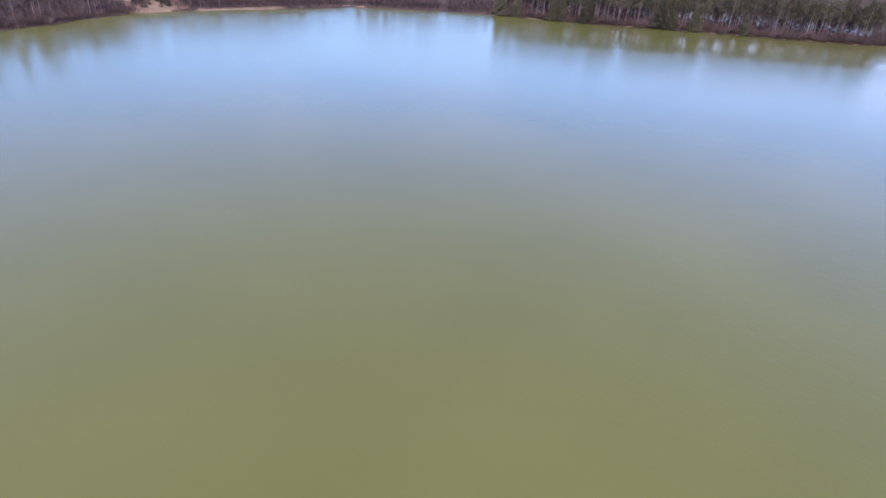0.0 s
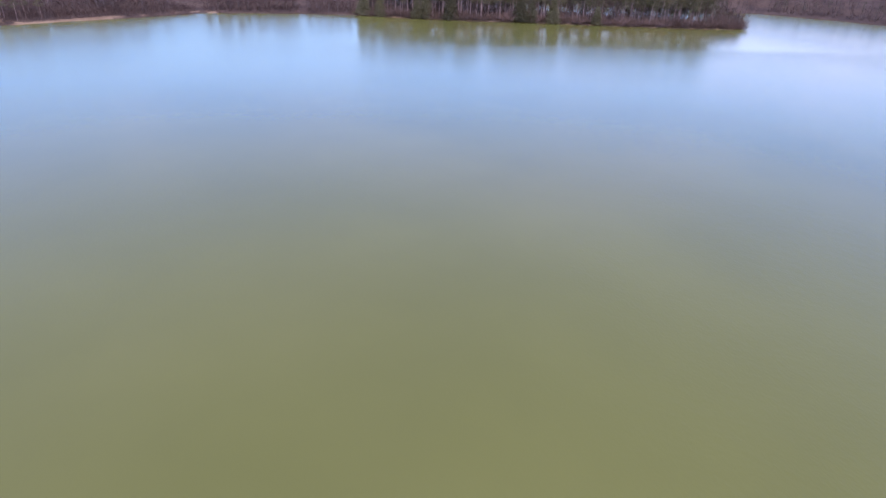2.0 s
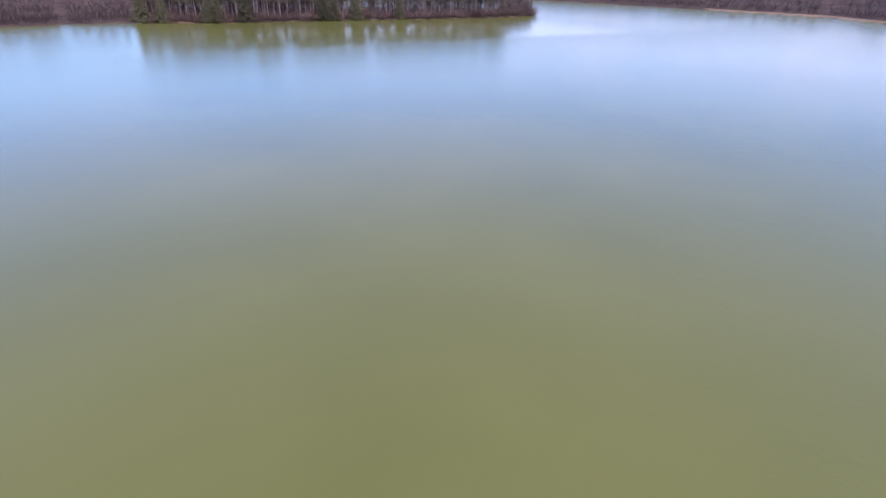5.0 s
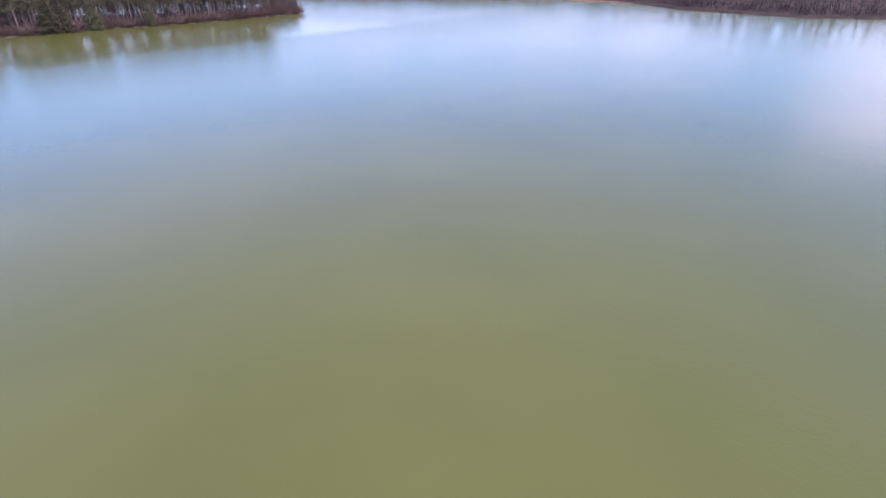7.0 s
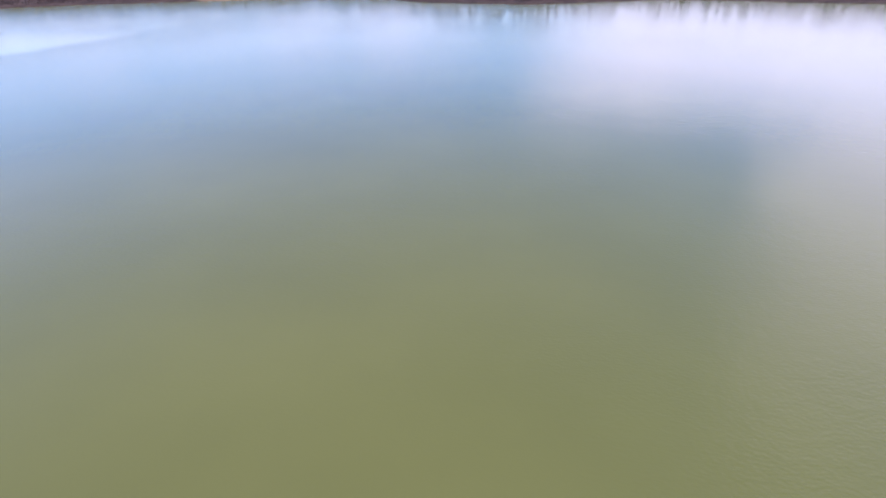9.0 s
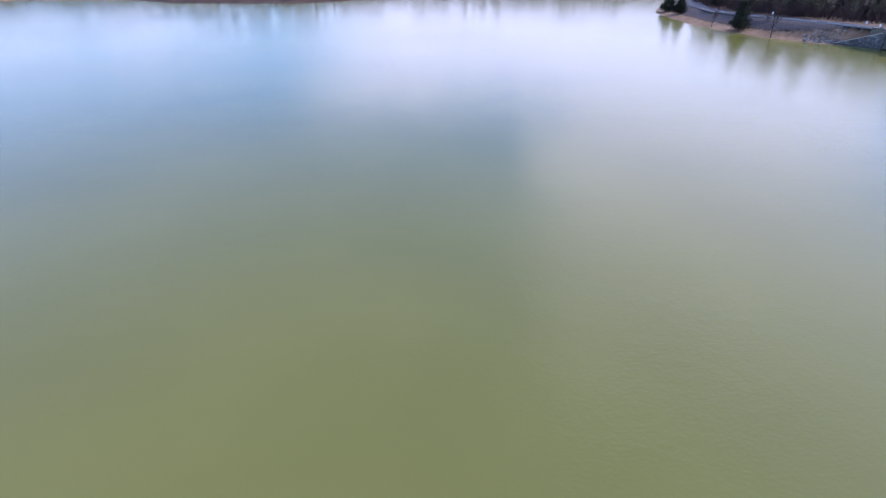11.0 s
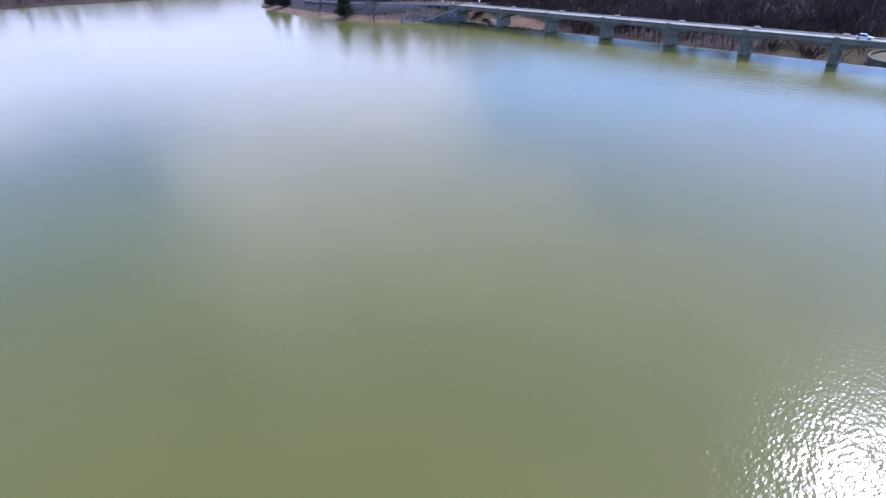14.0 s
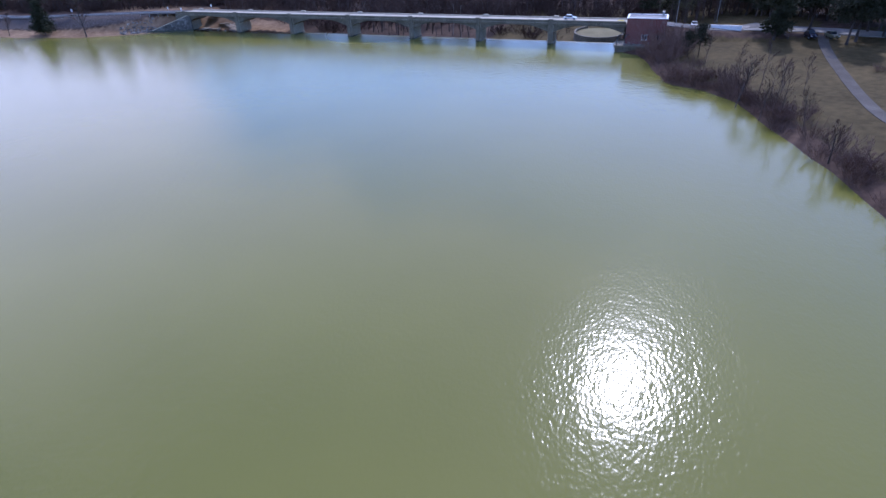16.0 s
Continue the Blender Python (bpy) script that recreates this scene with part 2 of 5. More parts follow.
def ground_material():
    """Leaf litter with lawn, sand and stone where the sheet's fields say so, broken up by noise."""
    m = bpy.data.materials.new("winter_ground")
    m.use_nodes = True
    nt = m.node_tree
    b = nt.nodes["Principled BSDF"]
    b.inputs["Roughness"].default_value = 0.95
    b.inputs["Specular IOR Level"].default_value = 0.1
    tc = nt.nodes.new("ShaderNodeNewGeometry")

    def noise_at(scale, detail=5.0):
        n = nt.nodes.new("ShaderNodeTexNoise")
        n.inputs["Scale"].default_value, n.inputs["Detail"].default_value = scale, detail
        nt.links.new(tc.outputs["Position"], n.inputs["Vector"])
        return n.outputs["Fac"]

    def ramp(fac, colors):
        r = nt.nodes.new("ShaderNodeValToRGB")
        while len(r.color_ramp.elements) < len(colors):
            r.color_ramp.elements.new(0.5)
        for k, (e, c) in enumerate(zip(r.color_ramp.elements, colors)):
            e.position, e.color = 0.34 + 0.32 * k / (len(colors) - 1), (*c, 1)
        nt.links.new(fac, r.inputs["Fac"])
        return r.outputs["Color"]

    coarse, mid, fine = noise_at(0.07), noise_at(0.6), noise_at(3.5)
    blend = nt.nodes.new("ShaderNodeMix")
    blend.inputs["Factor"].default_value = 0.5
    nt.links.new(coarse, blend.inputs[2])
    nt.links.new(mid, blend.inputs[3])
    both = blend.outputs[0]
    color = ramp(both, [(0.04, 0.026, 0.019), (0.075, 0.048, 0.034), (0.12, 0.08, 0.055)])
    for name, cols, fac in (("grass", [(0.045, 0.034, 0.013), (0.073, 0.054, 0.022), (0.106, 0.078, 0.034)], both),
                            ("gravel", [(0.058, 0.045, 0.038), (0.1, 0.08, 0.069), (0.165, 0.136, 0.118)], fine),
                            ("sand", [(0.16, 0.1, 0.057), (0.235, 0.152, 0.088), (0.31, 0.215, 0.13)], both)):
        at = nt.nodes.new("ShaderNodeAttribute")
        at.attribute_name = name
        ad = nt.nodes.new("ShaderNodeMath")
        ad.operation = "MULTIPLY_ADD"
        ad.inputs[1].default_value = 0.7
        nt.links.new(mid, ad.inputs[0])
        nt.links.new(at.outputs["Fac"], ad.inputs[2])
        mr = nt.nodes.new("ShaderNodeMapRange")
        mr.inputs["From Min"].default_value, mr.inputs["From Max"].default_value = 0.7, 1.0
        nt.links.new(ad.outputs[0], mr.inputs["Value"])
        mx = nt.nodes.new("ShaderNodeMix")
        mx.data_type = "RGBA"
        nt.links.new(mr.outputs["Result"], mx.inputs["Factor"])
        nt.links.new(color, mx.inputs[6])
        nt.links.new(ramp(fac, cols), mx.inputs[7])
        color = mx.outputs[2]
    nt.links.new(color, b.inputs["Base Color"])
    bp = nt.nodes.new("ShaderNodeBump")
    bp.inputs["Strength"].default_value, bp.inputs["Distance"].default_value = 0.6, 0.12
    nt.links.new(fine, bp.inputs["Height"])
    nt.links.new(bp.outputs["Normal"], b.inputs["Normal"])
    return m


def brick_material():
    m = bpy.data.materials.new("red_brick")
    m.use_nodes = True
    nt = m.node_tree
    b = nt.nodes["Principled BSDF"]
    b.inputs["Roughness"].default_value = 0.9
    tc = nt.nodes.new("ShaderNodeTexCoord")
    mp = nt.nodes.new("ShaderNodeMapping")
    mp.inputs["Rotation"].default_value = (radians(90), 0, 0)
    nt.links.new(tc.outputs["Object"], mp.inputs["Vector"])
    br = nt.nodes.new("ShaderNodeTexBrick")
    br.inputs["Scale"].default_value = 1.0
    br.inputs["Brick Width"].default_value, br.inputs["Row Height"].default_value, br.inputs["Mortar Size"].default_value = 0.22, 0.075, 0.008
    br.inputs["Color1"].default_value, br.inputs["Color2"].default_value = (0.14, 0.026, 0.02, 1), (0.095, 0.018, 0.015, 1)
    br.inputs["Mortar"].default_value = (0.26, 0.2, 0.17, 1)
    nt.links.new(mp.outputs[0], br.inputs["Vector"])
    n = nt.nodes.new("ShaderNodeTexNoise")
    n.inputs["Scale"].default_value, n.inputs["Detail"].default_value = 0.7, 5.0
    nt.links.new(tc.outputs["Object"], n.inputs["Vector"])
    hsv = nt.nodes.new("ShaderNodeHueSaturation")
    mr = nt.nodes.new("ShaderNodeMapRange")
    mr.inputs["To Min"].default_value, mr.inputs["To Max"].default_value = 0.7, 1.3
    nt.links.new(n.outputs["Fac"], mr.inputs["Value"])
    nt.links.new(mr.outputs["Result"], hsv.inputs["Value"])
    nt.links.new(br.outputs["Color"], hsv.inputs["Color"])
    nt.links.new(hsv.outputs["Color"], b.inputs["Base Color"])
    return m


def glass_material():
    m = bpy.data.materials.new("dark_glass")
    m.use_nodes = True
    b = m.node_tree.nodes["Principled BSDF"]
    b.inputs["Base Color"].default_value = (0.02, 0.025, 0.03, 1)
    b.inputs["Roughness"].default_value, b.inputs["Specular IOR Level"].default_value = 0.05, 0.6
    return m


MAT = {
    "water": water_material(),
    "ground": ground_material(),
    "brick": brick_material(),
    "glass": glass_material(),
    # shaded faces and sunlit tops: shade and sun put into two concrete colours
    "concrete": material("weathered_shaded_concrete", [(0.08, 0.072, 0.052), (0.145, 0.13, 0.095), (0.22, 0.197, 0.145)], 0.85, 0.25, 3.0),
    "deck": material("pale_sunlit_concrete", [(0.34, 0.295, 0.22), (0.43, 0.375, 0.285), (0.52, 0.46, 0.355)], 0.85, 0.3, 3.0),
    "wet": material("wet_dark_concrete", [(0.04, 0.045, 0.035), (0.08, 0.085, 0.06)], 0.4, 0.5, 4.0),
    "asphalt": material("worn_asphalt", [(0.06, 0.058, 0.058), (0.09, 0.087, 0.087), (0.13, 0.127, 0.125)], 0.85, 0.2, 4.0),
    "stone": material("grey_riprap_stone", [(0.1, 0.088, 0.075), (0.18, 0.16, 0.137), (0.3, 0.27, 0.23)], 0.9, 0.6, 5.0, vary=0.35),
    "white": material("white_paint", [(0.66, 0.67, 0.68), (0.8, 0.8, 0.8)], 0.55, 0.5, 4.0, bump=0.1),
    "steel": material("galvanised_steel", [(0.22, 0.225, 0.235), (0.33, 0.335, 0.345)], 0.45, 0.6, 5.0, bump=0.1, metal=0.7),
    "dark": material("dark_painted_metal", [(0.02, 0.022, 0.028), (0.045, 0.05, 0.06)], 0.4, 0.6, 5.0, bump=0.1),
    "rubber": material("black_rubber", [(0.015, 0.015, 0.015), (0.03, 0.03, 0.03)], 0.85, 1.0, 9.0),
    "yellow": material("yellow_paint", [(0.6, 0.46, 0.03), (0.72, 0.58, 0.06)], 0.5, 0.6, 5.0, bump=0.1),
    "olive": material("olive_car_paint", [(0.09, 0.095, 0.055), (0.12, 0.125, 0.075)], 0.3, 0.6, 5.0, bump=0.0, spec=0.6),
    "navy": material("dark_blue_car_paint", [(0.012, 0.014, 0.024), (0.02, 0.023, 0.036)], 0.25, 0.6, 5.0, bump=0.0, spec=0.6),
    "silver": material("silver_car_paint", [(0.5, 0.51, 0.53), (0.58, 0.59, 0.6)], 0.3, 0.6, 5.0, bump=0.0, spec=0.6),
    "whitewash": material("faded_whitewash", [(0.06, 0.057, 0.052), (0.11, 0.105, 0.097), (0.27, 0.26, 0.245)], 0.8, 0.25, 1.2),
    # sunlight on the pier sides is put into this lighter colour
    "pier": material("sunlit_pier_concrete", [(0.23, 0.205, 0.155), (0.34, 0.305, 0.235), (0.46, 0.415, 0.33)], 0.85, 0.3, 3.0),
    "path": material("grey_path_asphalt", [(0.07, 0.06, 0.05), (0.1, 0.088, 0.074), (0.14, 0.124, 0.104)], 0.95, 0.2, 4.0, spec=0.1),
    "rock": material("pale_tan_rock", [(0.2, 0.16, 0.125), (0.34, 0.29, 0.23), (0.46, 0.41, 0.34)], 0.9, 0.35, 2.5, bump=0.6, vary=0.2),
    "dark_bark": material("dark_bark", [(0.03, 0.025, 0.022), (0.07, 0.056, 0.05)], 0.9, 0.6, 5.0, vary=0.2),
    "pine_bark": material("reddish_pine_bark", [(0.14, 0.098, 0.084), (0.26, 0.185, 0.16)], 0.95, 0.6, 5.0, vary=0.3, spec=0.1),
    "bark": material("grey_brown_bark", [(0.062, 0.047, 0.041), (0.135, 0.102, 0.088)], 0.9, 0.6, 5.0, vary=0.35),
    "pale_bark": material("pale_bark", [(0.19, 0.165, 0.14), (0.3, 0.27, 0.235)], 0.9, 0.6, 5.0, vary=0.2),
    "needles": material("pine_needles", [(0.066, 0.058, 0.026), (0.13, 0.112, 0.052)], 0.7, 0.3, 3.0, vary=0.3),
    "dark_needles": material("dark_conifer_needles", [(0.017, 0.019, 0.009), (0.038, 0.04, 0.018)], 0.85, 0.3, 3.0, vary=0.25),
    "twigs": material("bare_twigs", [(0.058, 0.037, 0.03), (0.1, 0.066, 0.053)], 0.95, 0.05, 3.0, vary=0.3, spec=0.08),
    "shrub": material("reddish_bare_stems", [(0.105, 0.065, 0.05), (0.185, 0.122, 0.096)], 0.95, 0.1, 3.0, vary=0.3, spec=0.08),
    "lawn": material("dry_lawn", [(0.115, 0.105, 0.045), (0.19, 0.155, 0.075)], 0.95, 0.3, 3.0),
    "roof": material("grey_roof_felt", [(0.1, 0.105, 0.115), (0.17, 0.175, 0.185)], 0.7, 0.5, 3.0),
    "pale_asphalt": material("pale_worn_asphalt", [(0.18, 0.172, 0.163), (0.28, 0.268, 0.255)], 0.9, 0.15, 3.0, spec=0.12),
    "red": material("red_lens", [(0.3, 0.01, 0.01), (0.4, 0.02, 0.02)], 0.3, 1.0, 5.0, bump=0.0),
}


def part(name, bm, mat, parent=None, label=""):
    me = bpy.data.meshes.new(name)
    if isinstance(bm, tuple):
        me.from_pydata(bm[0], [], bm[1])
    else:
        bm.to_mesh(me)
        bm.free()
    me.materials.append(MAT[mat])
    ob = new(name, me)
    if parent is not None:
        ob.parent = parent
    if label:
        ob["label"] = label
    return ob


def thing(name, m, label, category, group="", kind=""):
    ob = new(name)
    ob.matrix_world = m
    return tagged(ob, label, category, group, kind)


def box(bm, x0, x1, y0, y1, z0, z1, m=None):
    vs = [bm.verts.new(v) for v in ((x0, y0, z0), (x1, y0, z0), (x1, y1, z0), (x0, y1, z0), (x0, y0, z1), (x1, y0, z1), (x1, y1, z1), (x0, y1, z1))]
    for f in ((0, 3, 2, 1), (4, 5, 6, 7), (0, 1, 5, 4), (1, 2, 6, 5), (2, 3, 7, 6), (3, 0, 4, 7)):
        bm.faces.new([vs[k] for k in f])
    if m is not None:
        bmesh.ops.transform(bm, matrix=m, verts=vs)
    return vs


# ---- lake outline and ground ----
BR0, BR1 = Vector((-11.4, -264.4)), Vector((-101.5, -159.7))
BD = (BR1 - BR0).normalized()
BN = Vector((-BD.y, BD.x))
if BN.x > 0:
    BN = -BN
BRIDGE = Matrix(((BD.x, BN.x, 0, BR0.x), (BD.y, BN.y, 0, BR0.y), (0, 0, 1, 0), (0, 0, 0, 1)))


def bpt(s, o):
    """A point of the plan s metres along the bridge from its south pier and o metres downstream of the pier noses."""
    p = BR0 + BD * s + BN * o
    return (p.x, p.y)


WEST = [(26, 246), (49, 260), (68, 275), (96, 290), (119, 292), (147, 291), (183, 286), (230, 286), (248, 270), (275, 248)]
POINT = [(293, 222), (306, 186), (317, 164), (341, 128), (354, 109), (380, 63), (405, 25), (427, 4)]
BACK = [(443, 6), (454, 30), (455, 80), (450, 150), (470, 220), (540, 180), (595, 70)]
FAR = [(612, 0), (590, -60), (548, -130), (500, -215), (455, -242), (425, -255), (380, -255), (340, -272), (302, -293), (275, -340),
       (262, -368), (235, -388), (205, -400), (160, -415), (120, -440)]
SPIT = [(70, -440), (84, -400), (90, -365), (87, -347), (66, -312), (50, -291), (38, -283), (27, -274), (15, -268.5), (9, -267.6), (2.5, -266.5), (-10.4, -259.9)]
CREST = [bpt(1, -1.0), bpt(44, -1.0), bpt(46, 2.2), bpt(158.5, 2.2)]
RIGHT = [bpt(158.8, -9), (-108, -130), (-105, -124), (-90, -104), (-92, -96), (-90, -86), (-79, -69), (-73, -61), (-70, -55), (-65, -49),
         (-60, -42), (-55, -25), (-62, 20), (-75, 90), (-70, 150), (-40, 205)]
SECTIONS = [("west", WEST), ("point", POINT), ("back", BACK), ("far", FAR), ("spit", SPIT), ("crest", CREST), ("right", RIGHT)]


def outline(step=4.5):
    """The lake's outline with points every few metres, small bays and headlands, and the name of its stretch."""
    pts = [(p, name) for name, ps in SECTIONS for p in ps]
    out, names = [], []
    for i, (p0, name) in enumerate(pts):
        a, b = np.array(p0, float), np.array(pts[(i + 1) % len(pts)][0], float)
        k = max(1, int(np.linalg.norm(b - a) / step))
        nv = np.array([-(b - a)[1], (b - a)[0]]) / max(1e-6, np.linalg.norm(b - a))
        for j in range(k):
            p = a + (b - a) * j / k
            w = 0.0
            if name != "crest" and pts[(i + 1) % len(pts)][1] != "crest":
                w = noise.noise(Vector((p[0] * 0.09, p[1] * 0.09, 0))) * 1.8 * min(1.0, math.hypot(p[0], p[1]) / 260)
            out.append(p + nv * w)
            names.append(name)
    return np.array(out), np.array(names)


OUT, OUT_NAME = outline()


def signed(px, py):
    """Metres from the lake's outline, positive on land, and the nearest outline piece."""
    best, inside, idx = np.full(px.shape, 1e18), np.zeros(px.shape, bool), np.zeros(px.shape, int)
    n = len(OUT)
    for i in range(n):
        a, b = OUT[i], OUT[(i + 1) % n]
        d = b - a
        t = np.clip(((px - a[0]) * d[0] + (py - a[1]) * d[1]) / max(1e-9, d @ d), 0, 1)
        q = (px - a[0] - t * d[0]) ** 2 + (py - a[1] - t * d[1]) ** 2
        near = q < best
        best[near], idx[near] = q[near], i
        if a[1] != b[1]:
            inside ^= ((a[1] > py) != (b[1] > py)) & (px < (b[0] - a[0]) * (py - a[1]) / (b[1] - a[1]) + a[0])
    return np.where(inside, -1, 1) * np.sqrt(best), idx


def axis(segments):
    vals = []
    for a, b, st in segments:
        vals += list(np.arange(a, b, st))
    return np.array(vals + [segments[-1][1]])


XS = axis([(-4000, -600, 850), (-600, -240, 24), (-240, -170, 5), (-170, -40, 2.0), (-40, 100, 2.0), (100, 700, 7), (700, 1200, 50), (1200, 4200, 750)])
YS = axis([(-4200, -800, 850), (-800, -480, 20), (-480, -350, 5), (-350, -255, 2.0), (-255, -30, 2.5), (-30, 420, 7), (420, 900, 40), (900, 4500, 900)])
GX, GY = np.meshgrid(XS, YS)
SD, IDX = signed(GX.ravel(), GY.ravel())
SD, IDX = SD.reshape(GX.shape), IDX.reshape(GX.shape)
KIND = OUT_NAME[IDX]
ROAD_X, ROAD_Z = [-40, -9, 30, 60, 90], [6.2, 6.1, 5.4, 4.4, 3.2]


def ground_sheet():
    """Heights of the ground and how far it is lawn, sand or gravel."""
    px, py, sd = GX, GY, SD
    land = np.maximum(sd, 0)
    h = np.where(sd > 0, 0.25 * np.minimum(land, 3) + 0.05 * np.clip(land - 3, 0, 60), -np.minimum(3, 0.35 * -sd))
    grass, sand, gravel = np.zeros_like(h), np.zeros_like(h), np.zeros_like(h)
    s = (px - BR0.x) * BD.x + (py - BR0.y) * BD.y
    o = (px - BR0.x) * BN.x + (py - BR0.y) * BN.y
    # west bank: a bare sandy slope between the woods
    west = (KIND == "west") & (sd > 0)
    clear = west * np.clip((px - 88) / 10, 0, 1) * np.clip((132 - px) / 14, 0, 1)
    h = h + clear * 0.14 * np.clip(land - 4, 0, 60)
    sand = np.maximum(sand, clear * np.clip((55 - land) / 15, 0, 1))
    sand = np.maximum(sand, west * (px > 88) * (px < 235) * np.clip((7 - land) / 3, 0, 1))
    sand = np.maximum(sand, (KIND == "point") * (sd > 0) * 0.62 * np.clip((4.5 - land) / 2, 0, 1))
    h = h + west * 0.13 * np.clip(land - 14, 0, 130)
    # the far shore's beach
    far = (KIND == "far") & (sd > 0)
    sand = np.maximum(sand, far * np.clip((px - 400) / 20, 0, 1) * np.clip((py + 262) / 20, 0, 1) * np.clip((-130 - py) / 15, 0, 1) * np.clip((9 - land) / 3, 0, 1))
    h = h + far * 0.10 * np.clip(land - 12, 0, 120)
    h = h + (KIND == "back") * (sd > 0) * (px > 520) * 0.1 * np.clip(land - 10, 0, 100)
    # south shore: a strip of sand, a stone bank and the road on top of it
    spit = (KIND == "spit") & (sd > -1)
    rz = np.interp(px, ROAD_X, ROAD_Z)
    bank = np.interp(land, [0, 1.2, 6.5, 12.5, 40, 90], [0, 0.3, 1.2, 1, 1, 1])
    toe, run = np.interp(px, [-9, 12, 34], [2.6, 4.6, 6.5]), np.interp(px, [-9, 12, 34], [3.6, 4.6, 6.0])
    low = np.interp(toe, [0, 1.2, 6.5], [0, 0.3, 1.2])
    hs = np.where(land < toe, bank, low + (rz - low) * np.clip((land - toe) / run, 0, 1))
    h = np.where(spit & (sd > 0), hs, h)
    sand = np.maximum(sand, spit * np.clip((8.2 - land) / 3.0, 0, 1))
    gravel = np.maximum(gravel, spit * np.clip((land - 5.8) / 3.0, 0, 1) * np.clip((19 - land) / 3, 0, 1))
    # the road's fill behind the wing wall
    fill = (s > -24) & (s < 0.4) & (o > 3.6) & (o < 12)
    h = np.where(fill, np.maximum(h, rz - 0.15), h)
    gravel = np.maximum(gravel, fill * 1.0)
    # below the bridge: rock slope at its south end, the valley under the spillway
    under = (o > 1.4) & (s > -45) & (s < 215)
    hd = np.interp(o, [2.2, 2.6, 45, 140, 420], [-2.4, -2.6, -2.0, 9, 26])
    hr = 0.15 + 0.1 * np.clip(o - 1.5, 0, 30) + np.clip((22 - s) * 0.42, 0, 6.2) * np.clip((o - 3) / 15, 0, 1)
    hr = np.minimum(hr, 5.0)
    mixs = np.clip((s - 36) / 12, 0, 1)
    hv = hr * (1 - mixs) + hd * mixs
    h = np.where(under & (s > 1) & (s < 159) & (sd > 0), hv, h)
    # the road's embankment north of the bridge
    ends = (s >= 159) & (s < 215) & (o > -0.3) & (o < 160)
    ramp = np.interp(s, [159, 164, 170, 192], [1.5, 5.9, 5.6, 3.5])
    side = np.interp(s, [159, 168, 195], [-2.4, 0.5, 3.5])
    h = np.where(ends, ramp + (side - ramp) * np.clip((o - 11) / 8, 0, 1), h)
    sand = np.maximum(sand, under * (s < 40) * (o < 16) * (sd > 0) * 0.9)
    grass = np.maximum(grass, under * np.clip((s - 112) / 4, 0, 1) * np.clip((o - 6) / 4, 0, 1) * np.clip((75 - o) / 10, 0, 1))
    # lawn of the north bank
    right = (KIND == "right") & (sd > 0)
    h = np.where(right & ~under, 0.35 * np.minimum(land, 3) + 0.042 * np.clip(land - 3, 0, 62), h)
    grass = np.maximum(grass, right * ~under * np.clip((land - 2.5) / 3, 0, 1))
    # wooded hills all round
    rim = np.clip((np.hypot(px - 150, py + 20) - 470) / 420, 0, 1)
    h = h + rim * 34 * (sd > 40)
    bumps = np.array([noise.fractal(Vector((x * 0.02, y * 0.02, 0)), 1.0, 2.0, 3) for x, y in zip(px.ravel(), py.ravel())]).reshape(px.shape)
    h = h + bumps * np.clip((sd - 14) / 30, 0, 1) * 1.1
    return h, grass, sand, gravel


GH, GRASS, SAND, GRAVEL = ground_sheet()


def sample(field, x, y):
    """The value of a ground field at a point of the plan."""
    i = int(np.clip(np.searchsorted(XS, x) - 1, 0, len(XS) - 2))
    j = int(np.clip(np.searchsorted(YS, y) - 1, 0, len(YS) - 2))
    u, v = (x - XS[i]) / (XS[i + 1] - XS[i]), (y - YS[j]) / (YS[j + 1] - YS[j])
    return float((field[j, i] * (1 - u) + field[j, i + 1] * u) * (1 - v) + (field[j + 1, i] * (1 - u) + field[j + 1, i + 1] * u) * v)


def build_ground():
    nx, ny = len(XS), len(YS)
    verts = np.column_stack([GX.ravel(), GY.ravel(), GH.ravel()])
    faces = [(j * nx + i, j * nx + i + 1, (j + 1) * nx + i + 1, (j + 1) * nx + i) for j in range(ny - 1) for i in range(nx - 1)]
    ob = part("ground", (verts.tolist(), faces), "ground")
    for name, field in (("grass", GRASS), ("sand", SAND), ("gravel", GRAVEL)):
        at = ob.data.attributes.new(name, "FLOAT", "POINT")
        at.data.foreach_set("value", field.ravel().astype(np.float32))
    ob.data.polygons.foreach_set("use_smooth", [True] * len(faces))
    return tagged(ob, "brown winter ground of leaf litter, dry lawn and pale sand", "ground", kind="structure")


def build_water():
    # the sheet runs a little way under the banks, but stops at the spillway's crest
    cen = np.roll(OUT, -1, 0) - np.roll(OUT, 1, 0)
    nrm = np.column_stack([cen[:, 1], -cen[:, 0]])
    nrm /= np.maximum(1e-9, np.linalg.norm(nrm, axis=1))[:, None]
    if np.sum(OUT[:, 0] * np.roll(OUT[:, 1], -1) - np.roll(OUT[:, 0], -1) * OUT[:, 1]) < 0:
        nrm = -nrm
    grow = np.where(OUT_NAME == "crest", 0.0, 2.2)
    q = OUT + nrm * grow[:, None]
    bm = bmesh.new()
    vs = [bm.verts.new((x, y, 0)) for x, y in q]
    es = [bm.edges.new((vs[i], vs[(i + 1) % len(vs)])) for i in range(len(vs))]
    bmesh.ops.triangle_fill(bm, edges=es, use_beauty=True)
    for f in bm.faces:
        f.normal_update()
        if f.normal.z < 0:
            f.normal_flip()
    return tagged(part("water", bm, "water"), "murky olive-green lake water with light ripples", "lake", kind="structure")


build_ground()
build_water()


